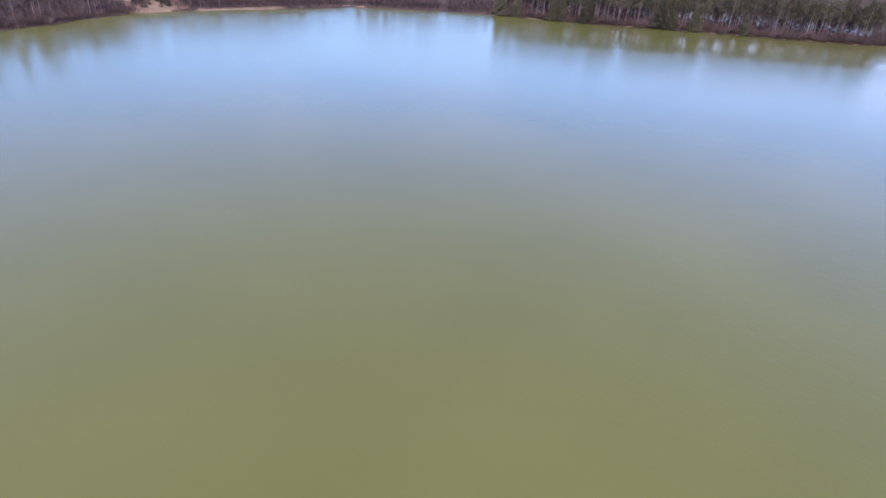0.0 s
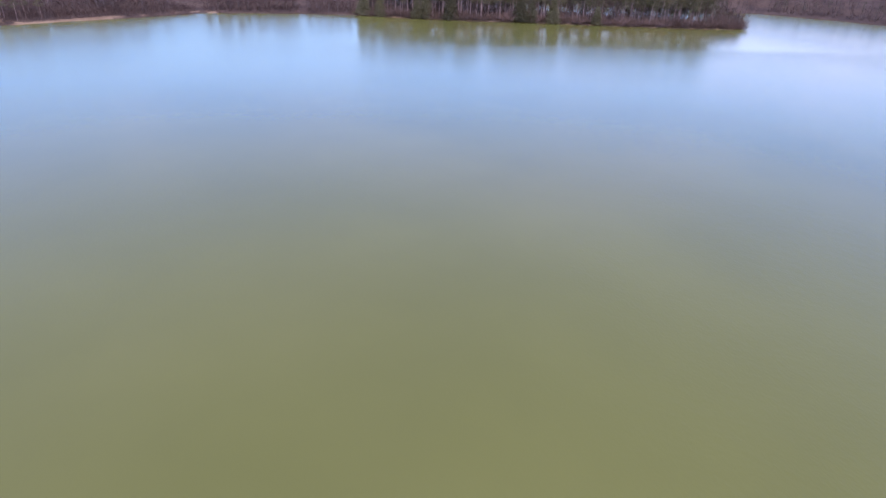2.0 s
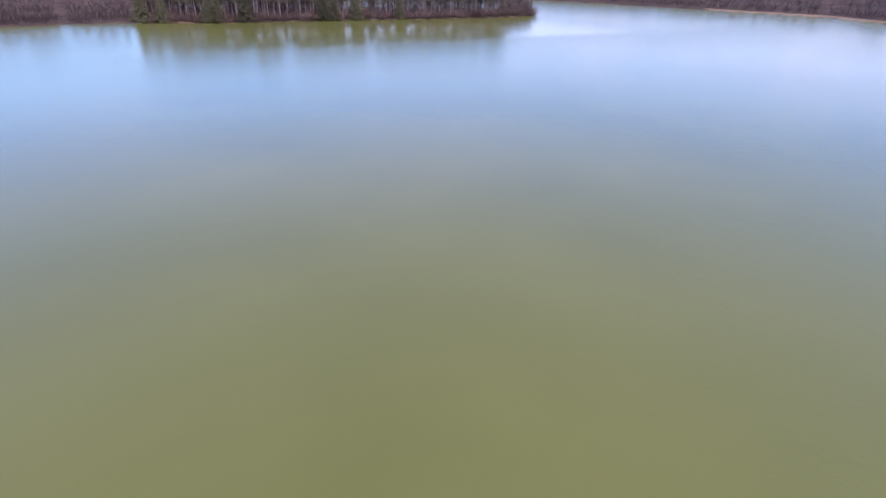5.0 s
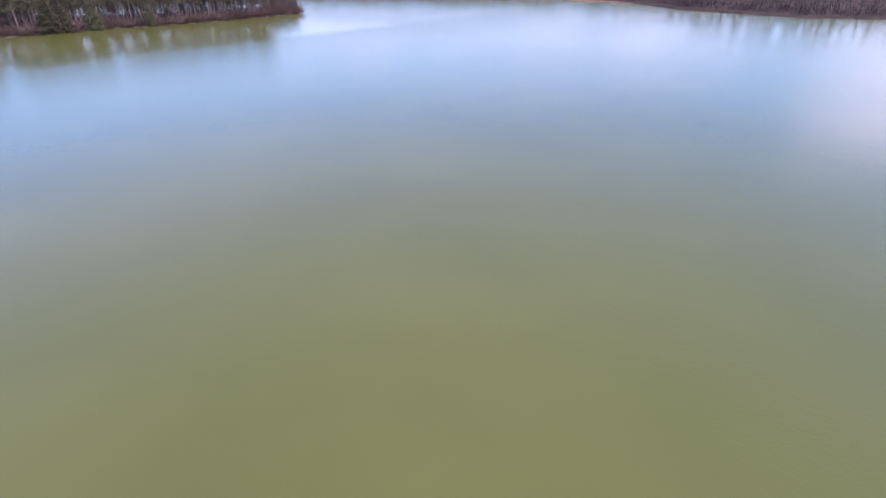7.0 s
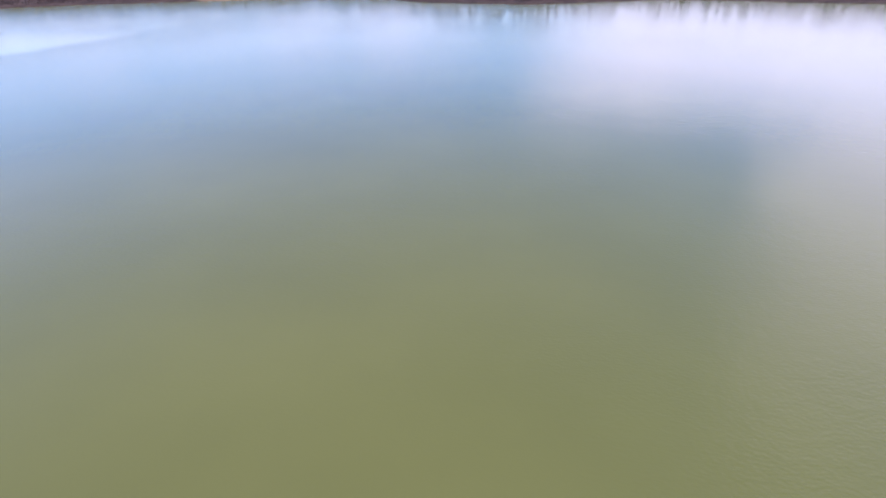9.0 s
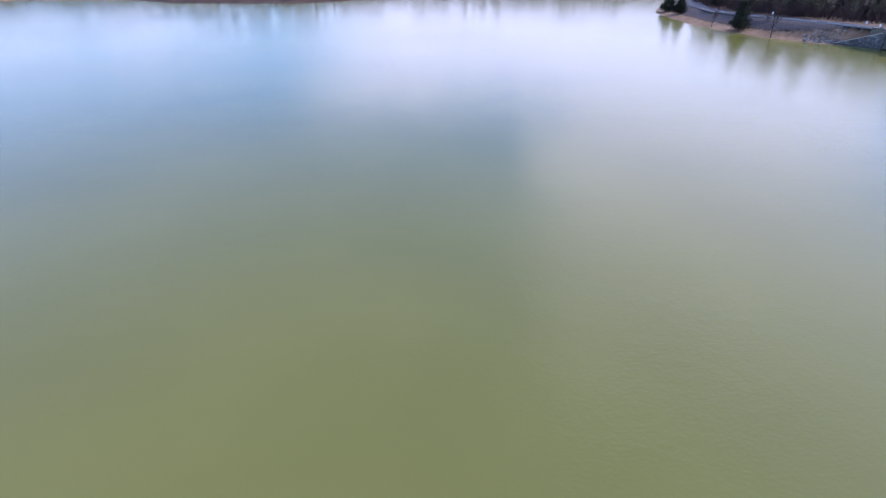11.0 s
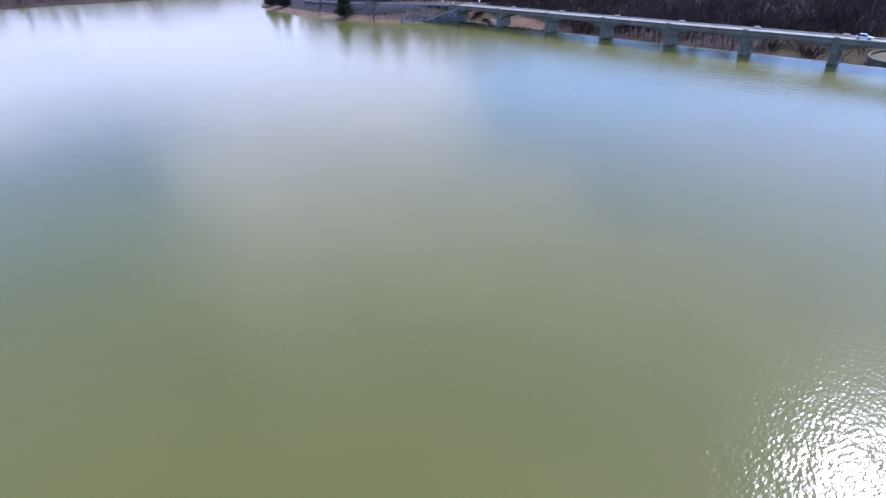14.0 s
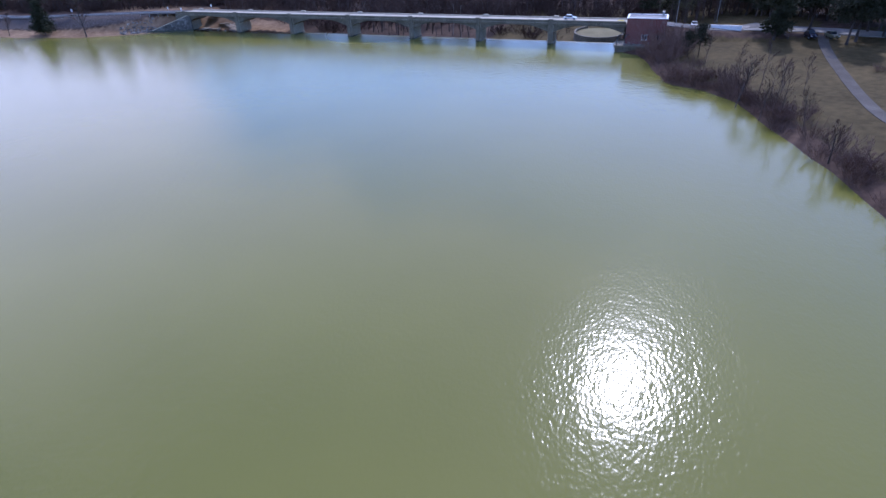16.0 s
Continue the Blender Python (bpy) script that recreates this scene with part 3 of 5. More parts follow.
def ribbon(name, mat, pts, width, lift, label, category, cross=4, level=None):
    """A paved strip laid over the ground along a line of the plan, with a thin edge."""
    line = []
    for a, b in zip(pts[:-1], pts[1:]):
        n = max(1, int(math.dist(a, b) / 2.0))
        line += [(a[0] + (b[0] - a[0]) * k / n, a[1] + (b[1] - a[1]) * k / n) for k in range(n)]
    line.append(pts[-1])
    for _ in range(6):
        line = [line[0]] + [((p[0] + 2 * q[0] + r[0]) / 4, (p[1] + 2 * q[1] + r[1]) / 4) for p, q, r in zip(line[:-2], line[1:-1], line[2:])] + [line[-1]]
    V, F = [], []
    for i, p in enumerate(line):
        q, r = line[max(0, i - 1)], line[min(len(line) - 1, i + 1)]
        d = Vector((r[0] - q[0], r[1] - q[1])).normalized()
        n = Vector((-d.y, d.x))
        row = []
        for c in range(cross + 1):
            w = (c / cross - 0.5) * width
            row.append((p[0] + n.x * w, p[1] + n.y * w))
        zs = [sample(GH, *c) if level is None else level(*c) for c in row]
        zm = [max(z, (zs[0] + zs[-1]) / 2) + lift for z in zs]
        V.append((row[0][0], row[0][1], zm[0] - 0.3))
        V += [(c[0], c[1], z) for c, z in zip(row, zm)]
        V.append((row[-1][0], row[-1][1], zm[-1] - 0.3))
    m = cross + 3
    for i in range(len(line) - 1):
        for c in range(m - 1):
            F.append((i * m + c, i * m + c + 1, (i + 1) * m + c + 1, (i + 1) * m + c))
    return tagged(part(name, (V, F), mat), label, category, kind="structure")


# ---- trees and shrubs ----
def tube(V, F, pts, rads, n=5, cap=False):
    """A tapered branch along points."""
    base = len(V)
    for i, p in enumerate(pts):
        d = (pts[min(i + 1, len(pts) - 1)] - pts[max(i - 1, 0)]).normalized()
        u = d.cross(Vector((0.3, 0.9, 0.2))).normalized()
        w = d.cross(u)
        for k in range(n):
            a = 2 * math.pi * k / n
            V.append(tuple(p + (u * math.cos(a) + w * math.sin(a)) * rads[i]))
    for i in range(len(pts) - 1):
        for k in range(n):
            F.append((base + i * n + k, base + i * n + (k + 1) % n, base + (i + 1) * n + (k + 1) % n, base + (i + 1) * n + k))


def bent(rng, p, d, length, seg, wob, lift=0.0):
    pts = [p.copy()]
    for _ in range(seg):
        d = (d + Vector((rng.uniform(-wob, wob), rng.uniform(-wob, wob), rng.uniform(-wob, wob) * 0.6 + lift))).normalized()
        pts.append(pts[-1] + d * length / seg)
    return pts, d


def side_way(rng, d, spread):
    v = Vector((rng.uniform(-1, 1), rng.uniform(-1, 1), rng.uniform(-0.3, 0.6))).normalized()
    v = (v - d * v.dot(d)).normalized()
    return (d * math.cos(spread) + v * math.sin(spread)).normalized()


def bare_tree_mesh(seed, h=13.0, r=0.17, limbs=9, twigs=7, spread=0.75, low=0.25, lean=0.1, fat=0.03):
    """A leafless tree: trunk and limbs as one mesh, the fine twigs as another."""
    rng = random.Random(seed)
    V, F, TV, TF = [], [], [], []
    d0 = Vector((rng.uniform(-lean, lean), rng.uniform(-lean, lean), 1)).normalized()
    pts, _ = bent(rng, Vector((0, 0, -0.3)), d0, h * 0.92, 6, 0.1, 0.05)
    rads = [r * (1.25 if i == 0 else 1 - 0.85 * i / 6) for i in range(7)]
    tube(V, F, pts, rads, 6)
    for k in range(limbs):
        f = low + (0.97 - low) * (k + rng.random() * 0.6) / limbs
        i = min(5, int(f * 6))
        p = pts[i].lerp(pts[i + 1], f * 6 - i)
        way = side_way(rng, Vector((0, 0, 1)), rng.uniform(spread * 0.6, spread * 1.15))
        ln = h * (0.42 - 0.26 * f) * rng.uniform(0.8, 1.2)
        lp, ld = bent(rng, p, way, ln, 3, 0.22, 0.12)
        lr = r * (0.5 - 0.32 * f)
        tube(V, F, lp, [lr, lr * 0.75, lr * 0.5, lr * 0.2], 4)
        for j in range(3):
            q = lp[1].lerp(lp[3], rng.random())
            w2 = side_way(rng, ld, rng.uniform(0.4, 0.9))
            bp_, bd = bent(rng, q, w2, ln * rng.uniform(0.35, 0.6), 2, 0.25, 0.1)
            tube(TV, TF, bp_, [lr * 0.36 + fat * 0.7, lr * 0.25 + fat * 0.6, fat * 0.5], 3)
            for _ in range(twigs):
                q2 = bp_[0].lerp(bp_[2], rng.uniform(0.2, 1))
                w3 = side_way(rng, bd, rng.uniform(0.3, 1.0))
                e = q2 + w3 * h * rng.uniform(0.04, 0.1)
                side = w3.cross(Vector((rng.random(), rng.random(), 0.4))).normalized() * fat * rng.uniform(0.7, 1.2)
                n = len(TV)
                TV.extend([tuple(q2 - side), tuple(q2 + side), tuple(e)])
                TF.append((n, n + 1, n + 2))
    return (V, F), (TV, TF)


def clump(rng, V, F, c, size, count, blade=0.34, up=0.25, flat=0.6):
    """A loose tuft of needle sprays round a point."""
    for _ in range(count):
        v = Vector((rng.gauss(0, 1), rng.gauss(0, 1), rng.gauss(0, flat)))
        p = c + v * size * 0.5
        d = (v.normalized() + Vector((rng.uniform(-.6, .6), rng.uniform(-.6, .6), up + rng.uniform(-.4, .4)))).normalized()
        s = d.cross(Vector((rng.uniform(-1, 1), rng.uniform(-1, 1), rng.uniform(-1, 1)))).normalized()
        L, W = blade * rng.uniform(0.7, 1.4), blade * rng.uniform(0.25, 0.45)
        n = len(V)
        V.extend([tuple(p - s * W), tuple(p + s * W * 0.8 + d * L * 0.3), tuple(p + d * L)])
        F.append((n, n + 1, n + 2))


def pine_mesh(seed, h=19.0, r=0.2, low=0.42, wide=2.6, tufts=11, n=20, blade=0.5):
    """A forest pine: a tall bare stem and an open crown of tufted limbs."""
    rng = random.Random(seed)
    V, F, NV, NF = [], [], [], []
    pts, _ = bent(rng, Vector((0, 0, -0.3)), Vector((rng.uniform(-.04, .04), rng.uniform(-.04, .04), 1)).normalized(), h, 6, 0.03, 0.05)
    tube(V, F, pts, [r * (1.2 if i == 0 else 1 - 0.14 * i) for i in range(7)], 6)
    for k in range(n):
        f = low + (0.98 - low) * (k + rng.random()) / n
        i = min(5, int(f * 6))
        p = pts[i].lerp(pts[i + 1], f * 6 - i)
        a = rng.uniform(0, 2 * math.pi)
        reach = wide * (1.0 - 0.72 * ((f - low) / (1 - low)) ** 1.4) * rng.uniform(0.65, 1.2)
        e = p + Vector((math.cos(a) * reach, math.sin(a) * reach, rng.uniform(-0.3, 0.7)))
        tube(V, F, [p, p.lerp(e, 0.5) + Vector((0, 0, 0.15)), e], [0.05, 0.035, 0.015], 3)
        for g in range(3):
            clump(rng, NV, NF, p.lerp(e, 0.4 + 0.3 * g), 0.95, tufts, blade)
    for k in range(5):
        f = rng.uniform(0.12, low)
        i = min(5, int(f * 6))
        p = pts[i].lerp(pts[i + 1], f * 6 - i)
        a = rng.uniform(0, 2 * math.pi)
        e = p + Vector((math.cos(a), math.sin(a), rng.uniform(-0.2, 0.3))) * rng.uniform(0.6, 1.7)
        tube(V, F, [p, e], [0.03, 0.01], 3)
    return (V, F), (NV, NF)


def fir_mesh(seed, h=10.0, r=0.16, wide=2.9, low=0.1, dense=1.0, blade=0.42):
    """A conifer clothed nearly to the ground with drooping sprays."""
    rng = random.Random(seed)
    V, F, NV, NF = [], [], [], []
    pts, _ = bent(rng, Vector((0, 0, -0.3)), Vector((0, 0, 1)), h, 5, 0.02)
    tube(V, F, pts, [r * (1.2 if i == 0 else 1 - 0.18 * i) for i in range(6)], 6)
    n = int(46 * dense)
    for k in range(n):
        f = low + (0.99 - low) * (k + rng.random()) / n
        z = h * f - 0.3
        a = k * 2.4 + rng.uniform(-0.5, 0.5)
        reach = wide * (1 - f) ** 0.8 * rng.uniform(0.75, 1.15) * min(1, 0.62 + (f - low) * 4) + 0.15
        p = Vector((0, 0, z))
        e = p + Vector((math.cos(a) * reach, math.sin(a) * reach, -0.12 * reach + rng.uniform(-0.2, 0.2)))
        tube(V, F, [p, e], [0.04, 0.012], 3)
        steps = max(2, int(reach / 0.5))
        for g in range(steps):
            q = p.lerp(e, (g + 0.8) / steps)
            clump(rng, NV, NF, q, 0.62, int(9 * dense), blade, up=-0.1, flat=0.45)
    return (V, F), (NV, NF)


def shrub_mesh(seed, h=2.6, wide=1.8, stems=26, shoots=16, reach=0.6, fat=0.03, r=0.035):
    """A thicket of bare arching stems with short side shoots."""
    rng = random.Random(seed)
    V, F, TV, TF = [], [], [], []
    for k in range(stems):
        a, rr = rng.uniform(0, 2 * math.pi), rng.random() ** 0.6
        p = Vector((math.cos(a) * wide * 0.55 * rr, math.sin(a) * wide * 0.55 * rr, -0.2))
        d = Vector((math.cos(a) * rr * 0.8, math.sin(a) * rr * 0.8, 1)).normalized()
        ln = h * rng.uniform(0.6, 1.15)
        pts, dd = bent(rng, p, d, ln, 3, 0.22)
        tube(V, F, pts, [r, r * 0.75, r * 0.5, r * 0.2], 3)
        for _ in range(shoots):
            t = rng.uniform(0.25, 1) * 3
            i = min(2, int(t))
            q = pts[i].lerp(pts[i + 1], t - i)
            w = side_way(rng, dd, rng.uniform(0.4, 1.1))
            e = q + w * reach * rng.uniform(0.5, 1.4)
            s = w.cross(Vector((rng.random(), 0.3, rng.random()))).normalized() * fat
            n = len(TV)
            TV.extend([tuple(q - s), tuple(q + s), tuple(e)])
            TF.append((n, n + 1, n + 2))
    return (V, F), (TV, TF)


def plant(name, meshes, mats, parts, label, category, group=""):
    """A plant thing of two parts, to be copied."""
    t = thing(name, Matrix.Identity(4), label, category, group)
    for (V, F), mat, pn in zip(meshes, mats, parts):
        ob = part(pn, (V, F), mat, t)
        if len(V) > 0:
            ob.data.polygons.foreach_set("use_smooth", [pn == "trunk"] * len(ob.data.polygons))
    return t


class Stand:
    """Models of one kind, used up first and then copied."""

    def __init__(self, models):
        self.models, self.used = models, set()

    def put(self, rng, x, y, size=1.0, turn=None, sink=0.05, which=None, label=""):
        k = rng.randrange(len(self.models)) if which is None else which
        z = max(sample(GH, x, y), 0.0) - sink
        m = pose(x, y, z, 0, 0, rng.uniform(0, 360) if turn is None else turn)
        ob = self.models[k]
        if k in self.used:
            ob = copy_thing(self.models[k], m)
        else:
            self.used.add(k)
            ob.matrix_basis = m
        ob.scale = (size, size, size * rng.uniform(0.92, 1.08))
        if label:
            ob["label"] = label
        return ob

    def drop_unused(self):
        for k, ob in enumerate(self.models):
            if k not in self.used:
                for o in (*ob.children_recursive, ob):
                    bpy.data.objects.remove(o)


def merged(name, mat, pieces, label, category):
    """Many plants too far off to count, joined into one mesh of kind stuff. pieces: (mesh, x, y, z, turn, size)."""
    VV, FF, n = [], [], 0
    cache = {}
    for (V, F), x, y, z, turn, size in pieces:
        key = id(V)
        if key not in cache:
            cache[key] = np.array(V, float)
        c, s = math.cos(turn), math.sin(turn)
        a = cache[key] * size
        VV.append(np.column_stack([a[:, 0] * c - a[:, 1] * s + x, a[:, 0] * s + a[:, 1] * c + y, a[:, 2] + z]))
        FF += [tuple(v + n for v in f) for f in F]
        n += len(V)
    ob = part(name, (np.vstack(VV).tolist(), FF), mat)
    return tagged(ob, label, category, kind="stuff")


PINE = Stand([plant("pine_tree", pine_mesh(10 + k, 19.5 + 1.2 * k, 0.29 + 0.015 * k, 0.5, 3.2, 17, 24), ("pine_bark", "needles"), ("trunk", "crown"),
                    "tall forest pine with bare trunk and olive-green crown", "tree", "pines of the wooded point") for k in range(4)])
BARE = Stand([plant("bare_tree", bare_tree_mesh(30 + k, 12 + k, 0.17, 10, 10, fat=0.05), ("bark", "twigs"), ("trunk", "crown"),
                    "leafless grey-brown deciduous tree in the shore woods", "tree", "bare trees of the shore woods") for k in range(4)])
BIRCH = Stand([plant("pale_tree", bare_tree_mesh(50 + k, 11 + k, 0.14, 8, 8, 0.55, 0.35, fat=0.035), ("pale_bark", "twigs"), ("trunk", "crown"),
                     "leafless pale-barked tree leaning over the water", "tree", "pale-barked trees") for k in range(2)])
FIR = Stand([plant("fir_tree", fir_mesh(60 + k, 11 + 1.2 * k, 0.17, 4.6, 0.05, 2.2, 0.46), ("bark", "needles"), ("trunk", "crown"),
                   "bushy green conifer clothed down to the waterside", "tree", "conifers on the waterline") for k in range(3)])
CEDAR = Stand([plant("dark_conifer", fir_mesh(70 + k, 8 + 1.6 * k, 0.24, 4.6, 0.15, 2.1, 0.55), ("bark", "dark_needles"), ("trunk", "crown"),
                     "dark green conifer with a full rounded crown on the shore", "tree", "dark conifers of the south shore") for k in range(3)])
YOUNG = Stand([plant("young_conifer", fir_mesh(80 + k, 3.4 + 0.7 * k, 0.07, 1.1, 0.05, 0.7, 0.3), ("bark", "dark_needles"), ("trunk", "crown"),
                     "young dark conifer on the bare sandy slope", "tree", "young conifers on the slope") for k in range(2)])
SHRUB = Stand([plant("shrub", shrub_mesh(90 + k, 2.2 + 0.4 * k, 2.1 + 0.3 * k, 30, 30, 0.6, 0.02, 0.024), ("shrub", "shrub"), ("trunk", "crown"),
                     "leafless purple-brown shrub thicket at the water's edge", "shrub", "bare shrubs along the shore") for k in range(4)])
BUSH = Stand([plant("bush", shrub_mesh(100 + k, 5.6 + 0.8 * k, 4.6 + 0.5 * k, 44, 56, 1.0, 0.021, 0.05), ("bark", "shrub"), ("trunk", "crown"),
                    "tall many-stemmed leafless bush on the bank", "bush", "tall bare bushes of the banks") for k in range(3)])
SAPLING = Stand([plant("sapling", bare_tree_mesh(110 + k, 6.5 + k, 0.08, 10, 14, 0.6, 0.25, fat=0.014), ("bark", "twigs"), ("trunk", "crown"),
                       "slender leafless young tree on the bank", "tree", "saplings on the banks") for k in range(3)])


def along(pts, step):
    """Points and landward ways along a stretch of shore."""
    res = []
    for a, b in zip(pts[:-1], pts[1:]):
        d = Vector((b[0] - a[0], b[1] - a[1]))
        n = max(1, int(d.length / step))
        nv = Vector((-d.y, d.x)).normalized()
        mid = ((a[0] + b[0]) / 2 + nv.x * 6, (a[1] + b[1]) / 2 + nv.y * 6)
        if sample(SD, *mid) < 0:
            nv = -nv
        res += [(Vector(a) + d * (k / n), nv) for k in range(n)]
    return res


def place_point_woods():
    """The wooded point: pines behind, bushy conifers and bare shrubs on the waterline, an open bare tree at its tip."""
    rng = random.Random(5)
    line = along(POINT + [BACK[0]], 2.4)
    firs = []
    for x, y, size in ((290, 218, 1.1), (297, 208, 0.95), (306.5, 186, 0.85), (309, 182, 1.1), (315, 167, 1.15), (343, 131, 1.2), (348, 125, 1.05), (352, 111, 1.15), (369, 88, 0.8)):
        p, nv = min(along(POINT, 1.0), key=lambda c: (c[0] - Vector((x, y))).length)
        firs.append((p + nv * 1.8, size * 1.18))
    for p, nv in line[:-3]:
        for row in range(3):
            q = p + nv * (7.5 + row * 4.5 + rng.uniform(-2, 2)) + Vector((rng.uniform(-1.6, 1.6), rng.uniform(-1.6, 1.6)))
            if sample(SD, q.x, q.y) < 4 or (q - Vector((431, 10))).length < 19:
                continue
            if rng.random() < (0.3, 0.25, 0.2)[row]:
                BARE.put(rng, q.x, q.y, rng.uniform(0.6, 1.0))
            elif rng.random() < 0.9:
                PINE.put(rng, q.x, q.y, rng.uniform(0.92, 1.06))
    for p, nv in along(POINT + [BACK[0]], 2.1):
        q = p + nv * rng.uniform(1.2, 5.5)
        if rng.random() < 0.9 and min((f - q).length for f, _ in firs) > 3.0:
            SHRUB.put(rng, q.x, q.y, rng.uniform(1.3, 2.4))
    for q, size in firs:
        FIR.put(rng, q.x, q.y, size)
    for p, nv in along(POINT[2:], 26):
        q = p + nv * 4.5
        BIRCH.put(rng, q.x, q.y, rng.uniform(0.75, 1.0))
    for x, y, s in ((424, 15, 0.85), (430, 13, 0.95), (436, 17, 0.85), (419, 22, 0.85), (427, 20, 0.9), (433, 22, 0.8), (438, 14, 0.7), (434, 10, 0.75), (440, 20, 0.85), (441, 12, 0.6)):
        BARE.put(rng, x, y, s)
    for x, y, s in ((417, 19, 1.25), (425, 12, 1.0), (433, 12, 1.7), (438, 15, 1.8), (423, 22, 1.3), (431, 22, 1.5), (440, 23, 1.4)):
        BUSH.put(rng, x, y, s, label="broad leafless waterside tree at the tip of the wooded point")
    for p, nv in along(POINT, 6.5):
        q = p + nv * rng.uniform(3.0, 7)
        if (q - Vector((431, 10))).length > 22 and min((f - q).length for f, _ in firs) > 2.5:
            BUSH.put(rng, q.x, q.y, rng.uniform(0.55, 1.05))
    for k in range(20):
        a = rng.uniform(0, 2 * math.pi)
        x, y = 433 + math.cos(a) * rng.uniform(1, 14), 12 + math.sin(a) * rng.uniform(1, 9)
        if sample(SD, x, y) > 0.6:
            SHRUB.put(rng, x, y, rng.uniform(1.0, 1.9))


def place_west_woods():
    rng = random.Random(6)
    for p, nv in along([(-10, 235)] + WEST[:4], 4.0):
        for row in range(3):
            q = p + nv * (6 + row * 6 + rng.uniform(-2, 2))
            if sample(SD, q.x, q.y) > 3 and q.x < 93:
                (PINE if rng.random() < 0.45 else BARE).put(rng, q.x, q.y, rng.uniform(0.6, 0.8))
        q = p + nv * rng.uniform(1.5, 4.5)
        SHRUB.put(rng, q.x, q.y, rng.uniform(0.9, 1.5))
        if rng.random() < 0.7:
            q = p + nv * rng.uniform(4, 9)
            BUSH.put(rng, q.x, q.y, rng.uniform(0.6, 1.1))
    for k in range(30):
        x = rng.uniform(100, 215)
        BARE.put(rng, x, np.interp(x, [100, 230], [296, 290]) + rng.uniform(3, 34), rng.uniform(0.55, 0.95))
    for k in range(26):
        x, y = rng.uniform(97, 116), 0
        y = 296 + rng.uniform(2, 16)
        YOUNG.put(rng, x, y, rng.uniform(0.9, 1.6))
    for x, y in ((124, 299), (127, 303), (131, 300), (136, 302), (142, 300)):
        PINE.put(rng, x, y, 0.6, which=0)
    for p, nv in along(WEST[5:], 5.0):
        q = p + nv * rng.uniform(2, 5)
        if rng.random() < 0.55 and q.x > 150:
            SHRUB.put(rng, q.x, q.y, rng.uniform(0.6, 1.1))
    for p, nv in along(WEST[7:] + POINT[:1], 5.5):
        for row in range(2):
            q = p + nv * (7 + 6 * row + rng.uniform(-2, 2))
            if sample(SD, q.x, q.y) > 3:
                BARE.put(rng, q.x, q.y, rng.uniform(0.7, 1.0))


